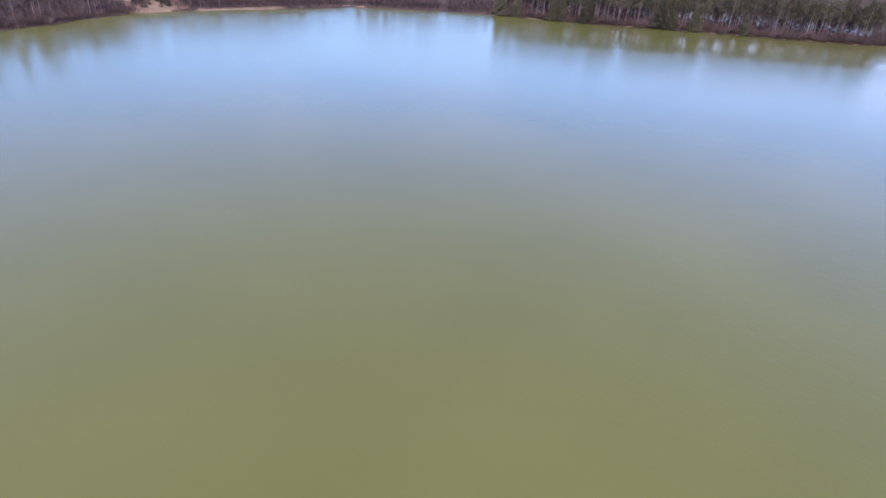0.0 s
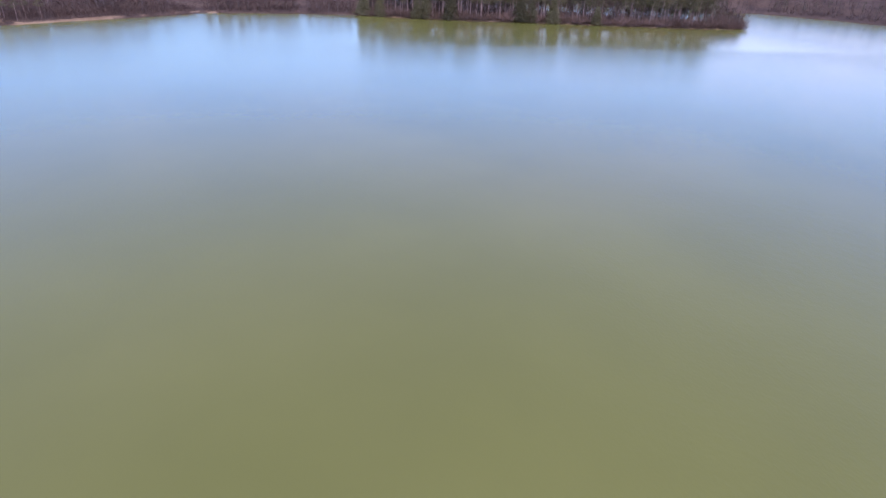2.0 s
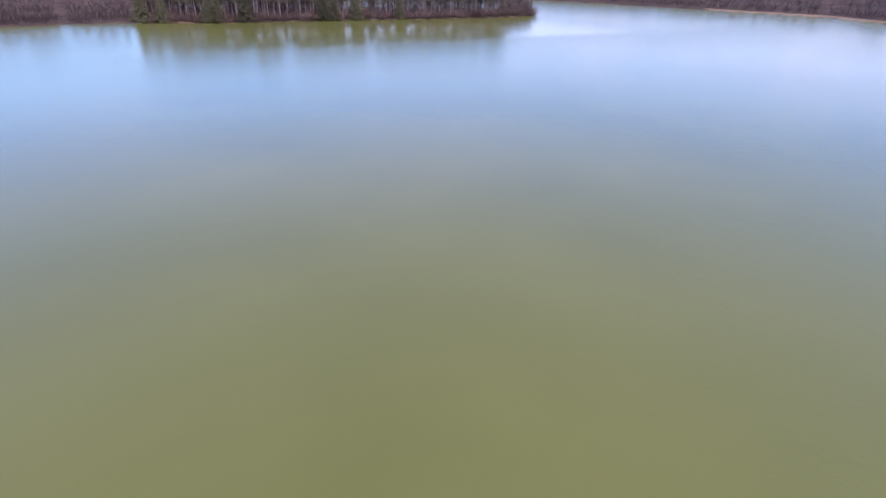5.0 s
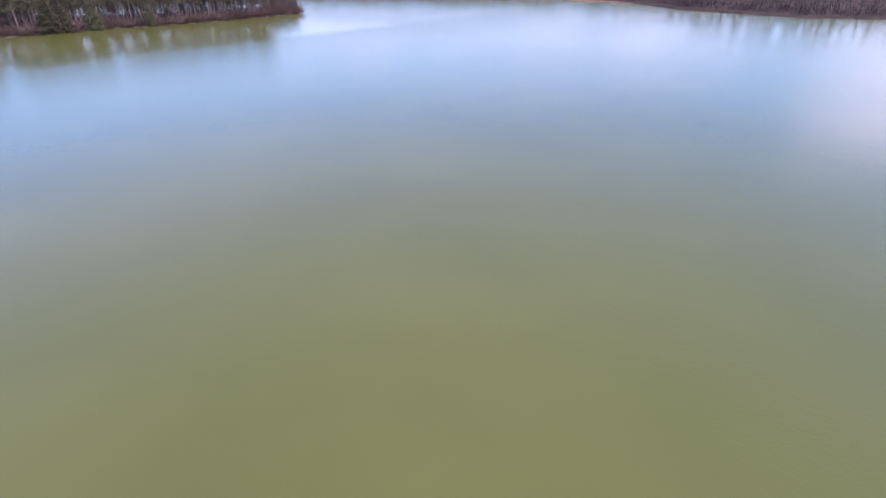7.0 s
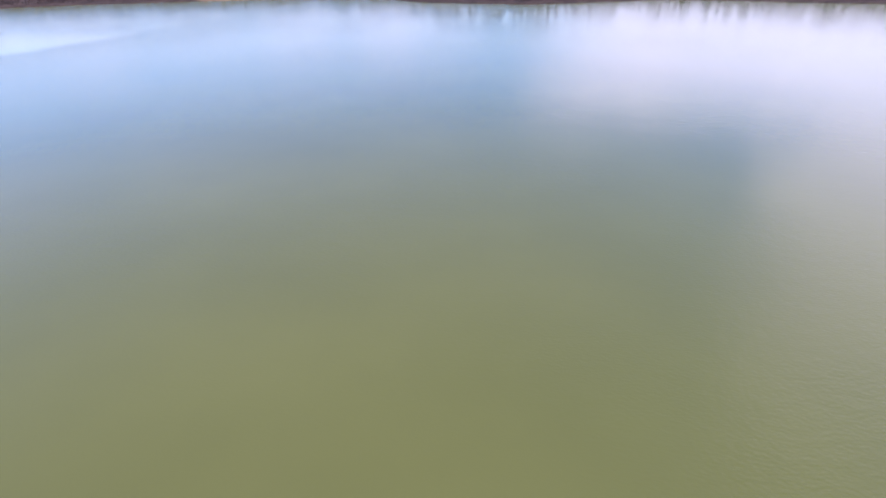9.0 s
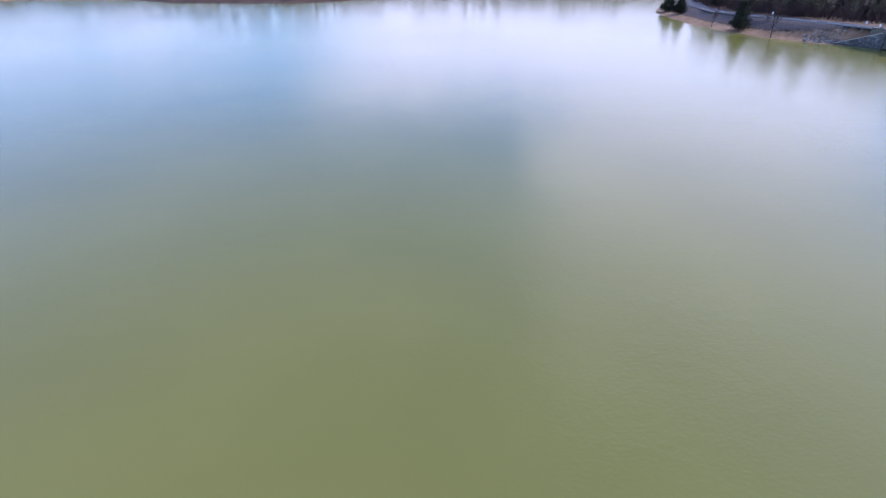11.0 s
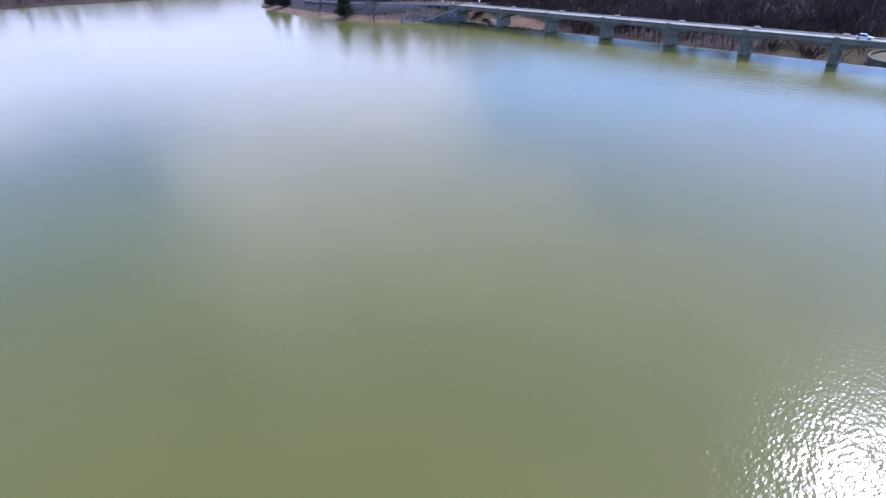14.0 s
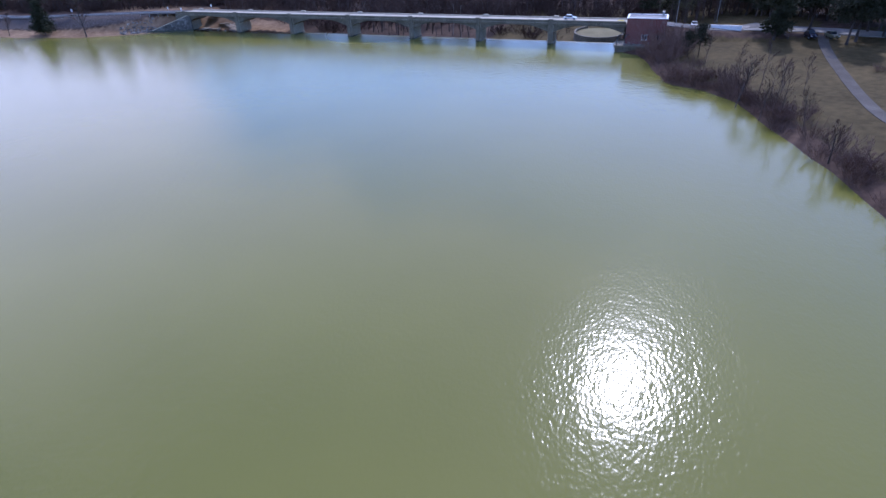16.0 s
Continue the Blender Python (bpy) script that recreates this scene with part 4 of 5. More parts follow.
def place_far_woods():
    """Woods too far off to count, joined stand by stand."""
    rng = random.Random(7)
    wood = [bare_tree_mesh(200 + k, 12 + k, 0.22, 6, 4, fat=0.09) for k in range(4)]
    fine = [bare_tree_mesh(210 + k, 5 + k, 0.09, 7, 7, 0.8, 0.12, fat=0.06) for k in range(2)]
    pines = [pine_mesh(220 + k, 15 + 2 * k, 0.2, 0.3, 2.6, 5) for k in range(2)]

    brush = [shrub_mesh(240 + k, 4.5 + 0.7 * k, 4.2, 11, 17, 1.2, 0.07, 0.08) for k in range(3)]

    def undergrowth(name, spots, label):
        pieces = []
        for x, y, size in spots:
            st, tw = brush[rng.randrange(3)]
            z, turn = sample(GH, x, y) - 0.1, rng.uniform(0, 6.28)
            pieces += [(st, x, y, z, turn, size), (tw, x, y, z, turn, size)]
        merged(name, "twigs", pieces, label, "undergrowth")

    def stand(name, spots, label, pine_share=0.0):
        trunks, crowns, needles = [], [], []
        for x, y, size, small in spots:
            z = max(0.0, sample(GH, x, y)) - 0.2 if sample(GH, x, y) > -0.5 else sample(GH, x, y) - 0.2
            turn = rng.uniform(0, 6.28)
            if rng.random() < pine_share:
                t, c = pines[rng.randrange(2)]
                trunks.append((t, x, y, z, turn, size))
                needles.append((c, x, y, z, turn, size))
                continue
            t, c = (fine if small else wood)[rng.randrange(2 if small else 4)]
            trunks.append((t, x, y, z, turn, size))
            crowns.append((c, x, y, z, turn, size))
        merged(name + "_trunks", "bark", trunks, "trunks and limbs of " + label, "woods")
        if crowns:
            merged(name + "_twigs", "twigs", crowns, "fine bare twigs of " + label, "woods")
        if needles:
            merged(name + "_needles", "needles", needles, "green pine crowns among " + label, "woods")

    def rows(pts, step, offs, keep=0.9):
        spots = []
        for p, nv in along(pts, step):
            for o in offs:
                q = p + nv * (o + rng.uniform(-3, 3)) + Vector((rng.uniform(-3, 3), rng.uniform(-3, 3)))
                if sample(SD, q.x, q.y) > 2.5 and rng.random() < keep:
                    spots.append((q.x, q.y, rng.uniform(0.7, 1.05), False))
        return spots

    far = [s for s in rows([BACK[-1]] + FAR, 7.0, (14, 22, 31, 42, 56))]
    far += [(p.x + nv.x * 5, p.y + nv.y * 5, rng.uniform(0.5, 0.9), True) for p, nv in along(FAR[4:13], 4.0)]
    stand("far_woods", far, "the leafless brown woods on the far shore", 0.06)
    west = rows(WEST[3:], 5.0, (28, 36, 43, 52, 62, 75)) + rows([(-10, 235)] + WEST[:4], 4.0, (12, 20, 27, 34, 44, 56))
    west = [s for s in west if not (92 < s[0] < 122 and sample(SD, s[0], s[1]) < 34)]
    stand("west_woods", west, "the reddish-brown leafless woods on the west bank")
    stand("point_woods", [(x, y, z * 1.25, small) for x, y, z, small in rows(POINT, 3.6, (18, 23, 28, 34, 41))], "the pine woods deep on the wooded point", 0.8)
    # hillside beyond the bridge and the south road
    hill = []
    for _ in range(760):
        s, o = rng.uniform(-30, 215), 30 + 120 * rng.random() ** 1.4
        if s > 66 and o < 48 or 112 < s < 150 and o < 58 or s >= 150 and o < 52:
            continue
        x, y = bpt(s, o)
        hill.append((x, y, rng.uniform(0.62, 1.0), rng.random() < 0.25))
    for _ in range(45):
        hill.append((*bpt(rng.uniform(-30, 42), rng.uniform(18, 32)), rng.uniform(0.55, 0.85), rng.random() < 0.3))
    stand("hill_woods", hill, "the dark leafless woods on the hillside beyond the bridge")
    brushy = []
    for _ in range(1000):
        s, o = rng.uniform(-40, 215), 13 + 120 * rng.random() ** 1.2
        if s > 62 and o < 40 or 112 < s < 150 and o < 52 or s >= 150 and o < 46 or s < 30 and o < 16:
            continue
        brushy.append((*bpt(s, o), rng.uniform(0.7, 1.35)))
    for _ in range(45):
        brushy.append((*bpt(rng.uniform(113, 141), rng.uniform(17, 44)), rng.uniform(0.4, 0.8)))
    for _ in range(150):
        brushy.append((*bpt(rng.uniform(108, 172), 50 + 70 * rng.random() ** 1.3), rng.uniform(0.6, 1.2)))
    for _ in range(170):
        brushy.append((*bpt(rng.uniform(170, 300), 32 + 60 * rng.random()), rng.uniform(0.6, 1.2)))
    undergrowth("hill_undergrowth", brushy, "dark tangled leafless undergrowth on the hillside beyond the bridge")
    behind = []
    for _ in range(260):
        x = rng.uniform(-30, 78)
        y = float(np.interp(x, [-45, -11, 30, 62, 75], [-270, -283, -309, -347, -382])) - 40 * rng.random() ** 1.5
        if sample(SD, x, y) > 13:
            behind.append((x, y, rng.uniform(0.6, 1.1)))
    undergrowth("roadside_undergrowth", behind, "dark tangled leafless undergrowth behind the shore road")
    inner = [(p.x + nv.x * o + rng.uniform(-2, 2), p.y + nv.y * o + rng.uniform(-2, 2), rng.uniform(0.6, 1.2))
             for p, nv in along(POINT[:-1], 4.0) for o in (11, 17, 25, 36)]
    undergrowth("point_undergrowth", inner, "leafless undergrowth among the pines of the point")
    low = [(p.x + nv.x * o, p.y + nv.y * o, rng.uniform(0.6, 1.1)) for p, nv in along(WEST[4:] + POINT[:1], 5.0) for o in (7, 12, 18, 25, 34)]
    low += [(p.x + nv.x * o, p.y + nv.y * o, rng.uniform(0.6, 1.1)) for p, nv in along(FAR, 9.0) for o in (13, 22)]
    undergrowth("shore_undergrowth", low, "leafless reddish undergrowth along the distant shores")
    south = []
    for _ in range(480):
        x = rng.uniform(-45, 80)
        y = np.interp(x, [-45, -11, 30, 62, 75], [-272, -285, -312, -350, -385]) - 70 * rng.random() ** 1.4
        if sample(SD, x, y) > 14:
            south.append((x, y, rng.uniform(0.6, 1.0), rng.random() < 0.3))
    stand("south_woods", south, "the mixed woods behind the south shore road", 0.55)
    north = []
    for _ in range(200):
        x, y = rng.uniform(-330, -183), rng.uniform(-260, 40)
        north.append((x, y, rng.uniform(0.8, 1.1), False))
    for _ in range(230):
        s, o = rng.uniform(168, 320), 30 + 66 * rng.random() ** 1.5
        north.append((*bpt(s, o), rng.uniform(0.75, 1.1), rng.random() < 0.2))
    stand("north_woods", north, "the woods beyond the car park", 0.6)


place_point_woods()
place_west_woods()
place_far_woods()


# ---- the bridge and the spillway ----
STEP = 22.95
DECK_Z = 6.2
BRIDGE_AT = BRIDGE @ pose(0, -3, 0)


def bevel_all(bm, width, segments=1):
    bmesh.ops.bevel(bm, geom=list(bm.edges), offset=width, segments=segments, affect="EDGES", clamp_overlap=True)


def block(x0, x1, y0, y1, z0, z1, bevel=0.04):
    bm = bmesh.new()
    box(bm, x0, x1, y0, y1, z0, z1)
    if bevel:
        bevel_all(bm, bevel)
    return bm


def extrude_profile(profile, y0, y1):
    """A solid from an (x, z) outline drawn out from y0 to y1."""
    bm = bmesh.new()
    a = [bm.verts.new((x, y0, z)) for x, z in profile]
    b = [bm.verts.new((x, y1, z)) for x, z in profile]
    bm.faces.new(a)
    bm.faces.new(list(reversed(b)))
    for i in range(len(a)):
        j = (i + 1) % len(a)
        bm.faces.new((a[j], a[i], b[i], b[j]))
    bmesh.ops.recalc_face_normals(bm, faces=bm.faces)
    return bm


def build_bridge():
    br = thing("bridge", BRIDGE_AT, "long grey concrete bridge of flat arches over the spillway", "bridge")
    # tops take the lighter sunlit colour, faces the darker shaded one
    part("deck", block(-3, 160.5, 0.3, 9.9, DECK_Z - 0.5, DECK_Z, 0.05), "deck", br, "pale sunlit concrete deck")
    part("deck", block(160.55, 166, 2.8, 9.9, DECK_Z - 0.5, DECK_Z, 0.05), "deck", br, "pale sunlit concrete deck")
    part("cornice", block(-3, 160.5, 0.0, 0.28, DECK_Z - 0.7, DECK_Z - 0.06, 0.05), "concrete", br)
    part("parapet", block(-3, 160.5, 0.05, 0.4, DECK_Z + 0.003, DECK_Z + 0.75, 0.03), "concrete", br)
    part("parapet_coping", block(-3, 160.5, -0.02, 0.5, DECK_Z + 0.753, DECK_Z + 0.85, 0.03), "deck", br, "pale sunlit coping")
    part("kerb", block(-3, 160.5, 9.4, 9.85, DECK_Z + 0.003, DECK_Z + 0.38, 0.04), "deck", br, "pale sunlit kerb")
    part("roadway", block(-3, 165.9, 3.0, 8.2, DECK_Z + 0.004, DECK_Z + 0.02, 0), "deck", br, "worn roadway in the pale sunlit concrete colour")
    spans = [(STEP * k + 1.8, STEP * (k + 1) + 0.2) for k in range(6)] + [(STEP * 6 + 1.8, 160.2)]
    for a, b in spans:
        # barrel with a flat segmental soffit springing from haunches
        n, curve = 18, []
        for i in range(n + 1):
            u = i / n * 2 - 1
            curve.append((a + (b - a) * i / n, 5.5 - 2.0 * abs(u) ** 2.4))
        part("arch", extrude_profile([(a, DECK_Z - 0.5)] + curve + [(b, DECK_Z - 0.5)], 0.75, 9.3), "concrete", br)
        ring = [(x, z + 0.004) for x, z in curve]
        part("arch_ring", extrude_profile(ring + [(x, z + 0.3) for x, z in reversed(ring)], 0.6, 0.75), "concrete", br)
    for k in range(7):
        s = STEP * k
        # pier carries the sunlit side's colour, the pilaster in front the shaded one
        part("pier", block(s + 0.2, s + 1.8, 0.55, 7.2, 0.35, DECK_Z - 0.5, 0.08), "pier", br)
        part("pier_base", block(s + 0.05, s + 1.95, 0.35, 7.5, -3.2, 0.35, 0.1), "wet", br, "dark wet footing of a pier")
        part("pilaster", block(s + 0.35, s + 1.65, 0.1, 0.55, 0.35, DECK_Z - 0.72, 0.06), "concrete", br)
        # near cap in the shaded concrete colour, far cap in the sunlit one
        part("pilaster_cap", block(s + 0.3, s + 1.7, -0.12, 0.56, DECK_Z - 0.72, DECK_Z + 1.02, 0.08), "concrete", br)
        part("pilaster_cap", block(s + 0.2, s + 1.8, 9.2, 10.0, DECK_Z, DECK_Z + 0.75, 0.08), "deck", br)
    part("abutment", block(-4, -0.1, 0.6, 9.3, -0.5, DECK_Z - 0.51, 0.05), "concrete", br)
    part("abutment", block(160.25, 164, 2.9, 9.3, -2.5, DECK_Z - 0.51, 0.05), "concrete", br)
    # wing wall that slopes down along the water's edge to the south bank
    ww = thing("wing_wall", pose(-10.9, -260.7, 0, 0, 0, -25.9), "pale stained concrete wing wall sloping down beside the bridge", "wall")
    part("wall", extrude_profile([(-0.6, -1.0), (14.9, -1.0), (14.9, 0.45), (0.4, 5.5), (-0.6, 5.5)], -0.6, 0), "whitewash", ww)
    part("footing", block(-0.6, 15.2, -0.1, 0.35, -1.0, 0.75, 0.05), "wet", ww, "dark wet footing")
    part("coping", extrude_profile([(15.2, 0.4), (0.4, 5.52), (-0.6, 5.52), (-0.6, 5.78), (0.45, 5.78), (15.2, 0.66)], -0.75, 0.12), "deck", ww, "pale coping")
    car_thing("car", "silver", BRIDGE_AT @ pose(143.5, 6.2, DECK_Z + 0.02), "pale silver car on the bridge roadway", 1.0, 4.1)
    w = thing("spillway_weir", BRIDGE, "low concrete spillway crest beneath the bridge", "weir")
    part("crest", block(45.5, 159, 2.15, 2.8, -3.0, 0.03, 0.05), "wet", w)
    for a, b in spans[2:]:
        part("apron", block(a + 0.3, b - 0.3, 2.85, 9.0, -3.4, -2.55, 0.05), "concrete", w)


def build_basin_wall():
    """A curved retaining wall round a patch of grass below the spillway."""
    t = thing("retaining_wall", BRIDGE, "curved dark concrete retaining wall round a grass mound", "wall")
    n, V, F = 30, [], []
    for i in range(n + 1):
        a = math.pi * (0.72 + 1.36 * i / n)
        for rr in (1.0, 0.94):
            x, y = 151 + 8.6 * rr * math.cos(a), 24 + 12.5 * rr * math.sin(a)
            top = -0.1
            V += [(x, y, -3.4), (x, y, top)]
    for i in range(n):
        k = i * 4
        F += [(k, k + 4, k + 5, k + 1), (k + 1, k + 5, k + 7, k + 3), (k + 3, k + 7, k + 6, k + 2)]
    part("wall", (V, F), "concrete", t)
    V, F = [(151, 24, -0.5)], []
    for i in range(41):
        a = 2 * math.pi * i / 40
        V.append((151 + 8.1 * math.cos(a), 24 + 11.8 * math.sin(a), -0.9 + 0.15 * math.sin(3 * a)))
        if i:
            F.append((0, i, i + 1))
    part("grass_mound", (V, F), "lawn", t, "dry green-brown grass")


# ---- gatehouse ----
def build_gatehouse():
    x0, x1, y0, y1, zb, zt = 161.0, 171.6, -8.4, -0.6, 1.9, 8.7
    g = thing("gatehouse", BRIDGE, "flat-roofed red brick gatehouse beside the bridge", "building")

    def wall_with_openings(a, b, holes, place, name):
        """A wall in (u, z), 0.35 m thick, with openings right through."""
        us = sorted({a, b, *[h[0] for h in holes], *[h[1] for h in holes]})
        zs = sorted({zb, zt, *[h[2] for h in holes], *[h[3] for h in holes]})
        bm = bmesh.new()
        for u0, u1 in zip(us[:-1], us[1:]):
            for z0, z1 in zip(zs[:-1], zs[1:]):
                if any(h[0] <= u0 and u1 <= h[1] and h[2] <= z0 and z1 <= h[3] for h in holes):
                    continue
                box(bm, u0, u1, 0, 0.35, z0, z1)
        bmesh.ops.remove_doubles(bm, verts=bm.verts, dist=1e-4)
        bmesh.ops.transform(bm, matrix=place, verts=bm.verts)
        return part(name, bm, "brick", g)

    windows = [(165.4, 166.9, 3.0, 4.5), (169.4, 170.6, 2.6, 4.6)]
    wall_with_openings(x0, x1, windows, Matrix.Translation((0, y0, 0)), "wall")
    wall_with_openings(x0, x1, [], Matrix.Translation((0, y1 - 0.35, 0)), "wall")
    for x in (x0, x1 - 0.35):
        part("wall", block(x, x + 0.35, y0 + 0.352, y1 - 0.352, zb, zt, 0), "brick", g)
    part("floor", block(x0 + 0.36, x1 - 0.36, y0 + 0.36, y1 - 0.36, zb, zb + 0.2, 0), "concrete", g)
    part("roof", block(x0 + 0.36, x1 - 0.36, y0 + 0.36, y1 - 0.36, zt - 0.6, zt - 0.1, 0), "roof", g, "grey felt flat roof")
    for a, b, c, d in ((x0 - 0.15, x1 + 0.15, y0 - 0.15, y0 + 0.36), (x0 - 0.15, x1 + 0.15, y1 - 0.36, y1 + 0.15),
                       (x0 - 0.15, x0 + 0.36, y0 + 0.362, y1 - 0.362), (x1 - 0.36, x1 + 0.15, y0 + 0.362, y1 - 0.362)):
        part("coping", block(a, b, c, d, zt, zt + 0.16, 0.03), "white", g, "white roof-edge coping")
    part("roof_vent", block(x1 - 1.6, x1 - 0.9, y1 - 2.0, y1 - 1.3, zt - 0.1, zt + 1.2, 0.05), "steel", g)
    for u0, u1, z0, z1 in windows:
        wdw = part("window", block(u0 + 0.05, u1 - 0.05, y0 + 0.2, y0 + 0.22, z0 + 0.05, z1 - 0.05, 0), "glass", g)
        for a, b, c, d in ((u0, u1, z0, z0 + 0.1), (u0, u1, z1 - 0.1, z1), (u0, u0 + 0.1, z0 + 0.1, z1 - 0.1), (u1 - 0.1, u1, z0 + 0.1, z1 - 0.1),
                           ((u0 + u1) / 2 - 0.04, (u0 + u1) / 2 + 0.04, z0 + 0.1, z1 - 0.1)):
            part("frame", block(a, b, y0 + 0.1, y0 + 0.19, c, d, 0), "white", wdw)
        part("sill", block(u0 - 0.15, u1 + 0.15, y0 - 0.1, y0 + 0.1, z0 - 0.14, z0 - 0.002, 0.02), "deck", g)
    p = thing("intake_platform", BRIDGE, "weathered concrete intake platform with steel hoist frame", "platform")
    part("slab", block(158.2, 173, -11.2, -0.2, 1.3, 1.88, 0.06), "concrete", p)
    part("front_wall", block(158.6, 172.8, -10.8, -10.2, -2.5, 1.3, 0.05), "concrete", p)
    part("side_wall", block(158.6, 159.2, -10.19, -0.4, -2.5, 1.3, 0.05), "concrete", p)
    for x in (159.0, 161.0):
        V, F = [], []
        tube(V, F, [Vector((x, -10.6, 1.8)), Vector((x, -10.6, 3.9)), Vector((x + 0.4, -10.2, 4.5)), Vector((x + 1.0, -9.2, 4.7))], [0.14, 0.14, 0.13, 0.12], 8)
        part("davit", (V, F), "dark", p)
    for x0_, x1_, y_ in ((158.5, 172.8, -11.0),):
        for k in range(12):
            x = x0_ + (x1_ - x0_) * k / 11
            part("rail_post", block(x - 0.03, x + 0.03, y_ - 0.03, y_ + 0.03, 1.88, 2.9, 0), "steel", p)
        for z in (2.4, 2.88):
            part("rail", block(x0_, x1_, y_ - 0.025, y_ + 0.025, z, z + 0.05, 0), "steel", p)
    y = thing("crash_barrier", BRIDGE_AT @ pose(158.9, 0.9, DECK_Z), "yellow painted barrier block at the end of the bridge rail", "barrier")
    part("body", block(-0.9, 0.9, -0.35, 0.35, 0, 1.05, 0.08), "yellow", y)
    part("foot", block(-1.0, 1.0, -0.42, 0.42, 0.0, 0.14, 0.02), "dark", y)


# ---- vehicles ----
def car_thing(name, mat, m, label, tall=1.0, length=4.5):
    c = thing(name, m, label, "car", "cars")
    k = length / 4.5
    low = [(-2.2, 0.35), (2.2, 0.35), (2.25, 0.62), (2.1, 0.82), (1.05, 0.95), (-1.75, 0.98), (-2.2, 0.9), (-2.25, 0.6)]
    bm = extrude_profile([(x * k, z * tall) for x, z in low], -0.86, 0.86)
    bevel_all(bm, 0.06, 2)
    part("body", bm, mat, c)
    cab = [(-1.85, 0.97), (0.95, 0.94), (0.3, 1.42), (-1.3, 1.45)]
    bm = extrude_profile([(x * k, z * tall) for x, z in cab], -0.74, 0.74)
    bevel_all(bm, 0.05, 1)
    part("cabin_glass", bm, "glass", c)
    bm = block(-1.3 * k, 0.28 * k, -0.7, 0.7, 1.43 * tall, 1.5 * tall, 0.03)
    part("roof", bm, mat, c)
    for x in (-1.35, 1.4):
        for y in (-0.8, 0.8):
            V, F = [], []
            tube(V, F, [Vector((x * k, y - 0.12, 0.33)), Vector((x * k, y + 0.12, 0.33))], [0.33, 0.33], 14)
            F += [tuple(range(13, -1, -1)), tuple(range(14, 28))]
            wheel = part("wheel", (V, F), "rubber", c)
            V, F = [], []
            s = 1 if y > 0 else -1
            tube(V, F, [Vector((x * k, y + s * 0.10, 0.33)), Vector((x * k, y + s * 0.13, 0.33))], [0.19, 0.18], 10)
            F += [tuple(range(9, -1, -1)), tuple(range(10, 20))]
            part("rim", (V, F), "steel", wheel)
    for y in (-0.6, 0.6):
        part("headlight", block(2.17 * k, 2.27 * k, y - 0.16, y + 0.16, 0.62 * tall, 0.74 * tall, 0.02), "white", c)
        part("tail_light", block(-2.27 * k, -2.17 * k, y - 0.14, y + 0.14, 0.68 * tall, 0.82 * tall, 0.02), "red", c)
    return c


def on_ground(x, y, turn=0.0, lift=0.0):
    return pose(x, y, sample(GH, x, y) + lift, 0, 0, turn)


def lamp_post(m, h, label):
    t = thing("street_lamp", m, label, "street lamp", "lamp posts")
    V, F = [], []
    tube(V, F, [Vector((0, 0, -0.2)), Vector((0, 0, h * 0.5)), Vector((0, 0, h))], [0.11, 0.09, 0.06], 8)
    part("pole", (V, F), "steel", t)
    part("base", block(-0.3, 0.3, -0.3, 0.3, -0.2, 0.5, 0.05), "concrete", t)
    part("cross_arm", block(-0.9, 0.9, -0.05, 0.05, h - 0.1, h, 0.02), "steel", t)
    for x in (-0.8, 0.8):
        part("lamp_head", block(x - 0.4, x + 0.4, -0.18, 0.18, h, h + 0.16, 0.04), "steel", t)
    return t


def sign_post(m, h, label):
    t = thing("road_sign", m, label, "sign", "road signs")
    part("post", block(-0.04, 0.04, -0.04, 0.04, -0.3, h, 0), "steel", t)
    part("panel", block(-0.35, 0.35, -0.07, -0.045, h - 0.85, h, 0.01), "white", t, "plain white panel")
    return t


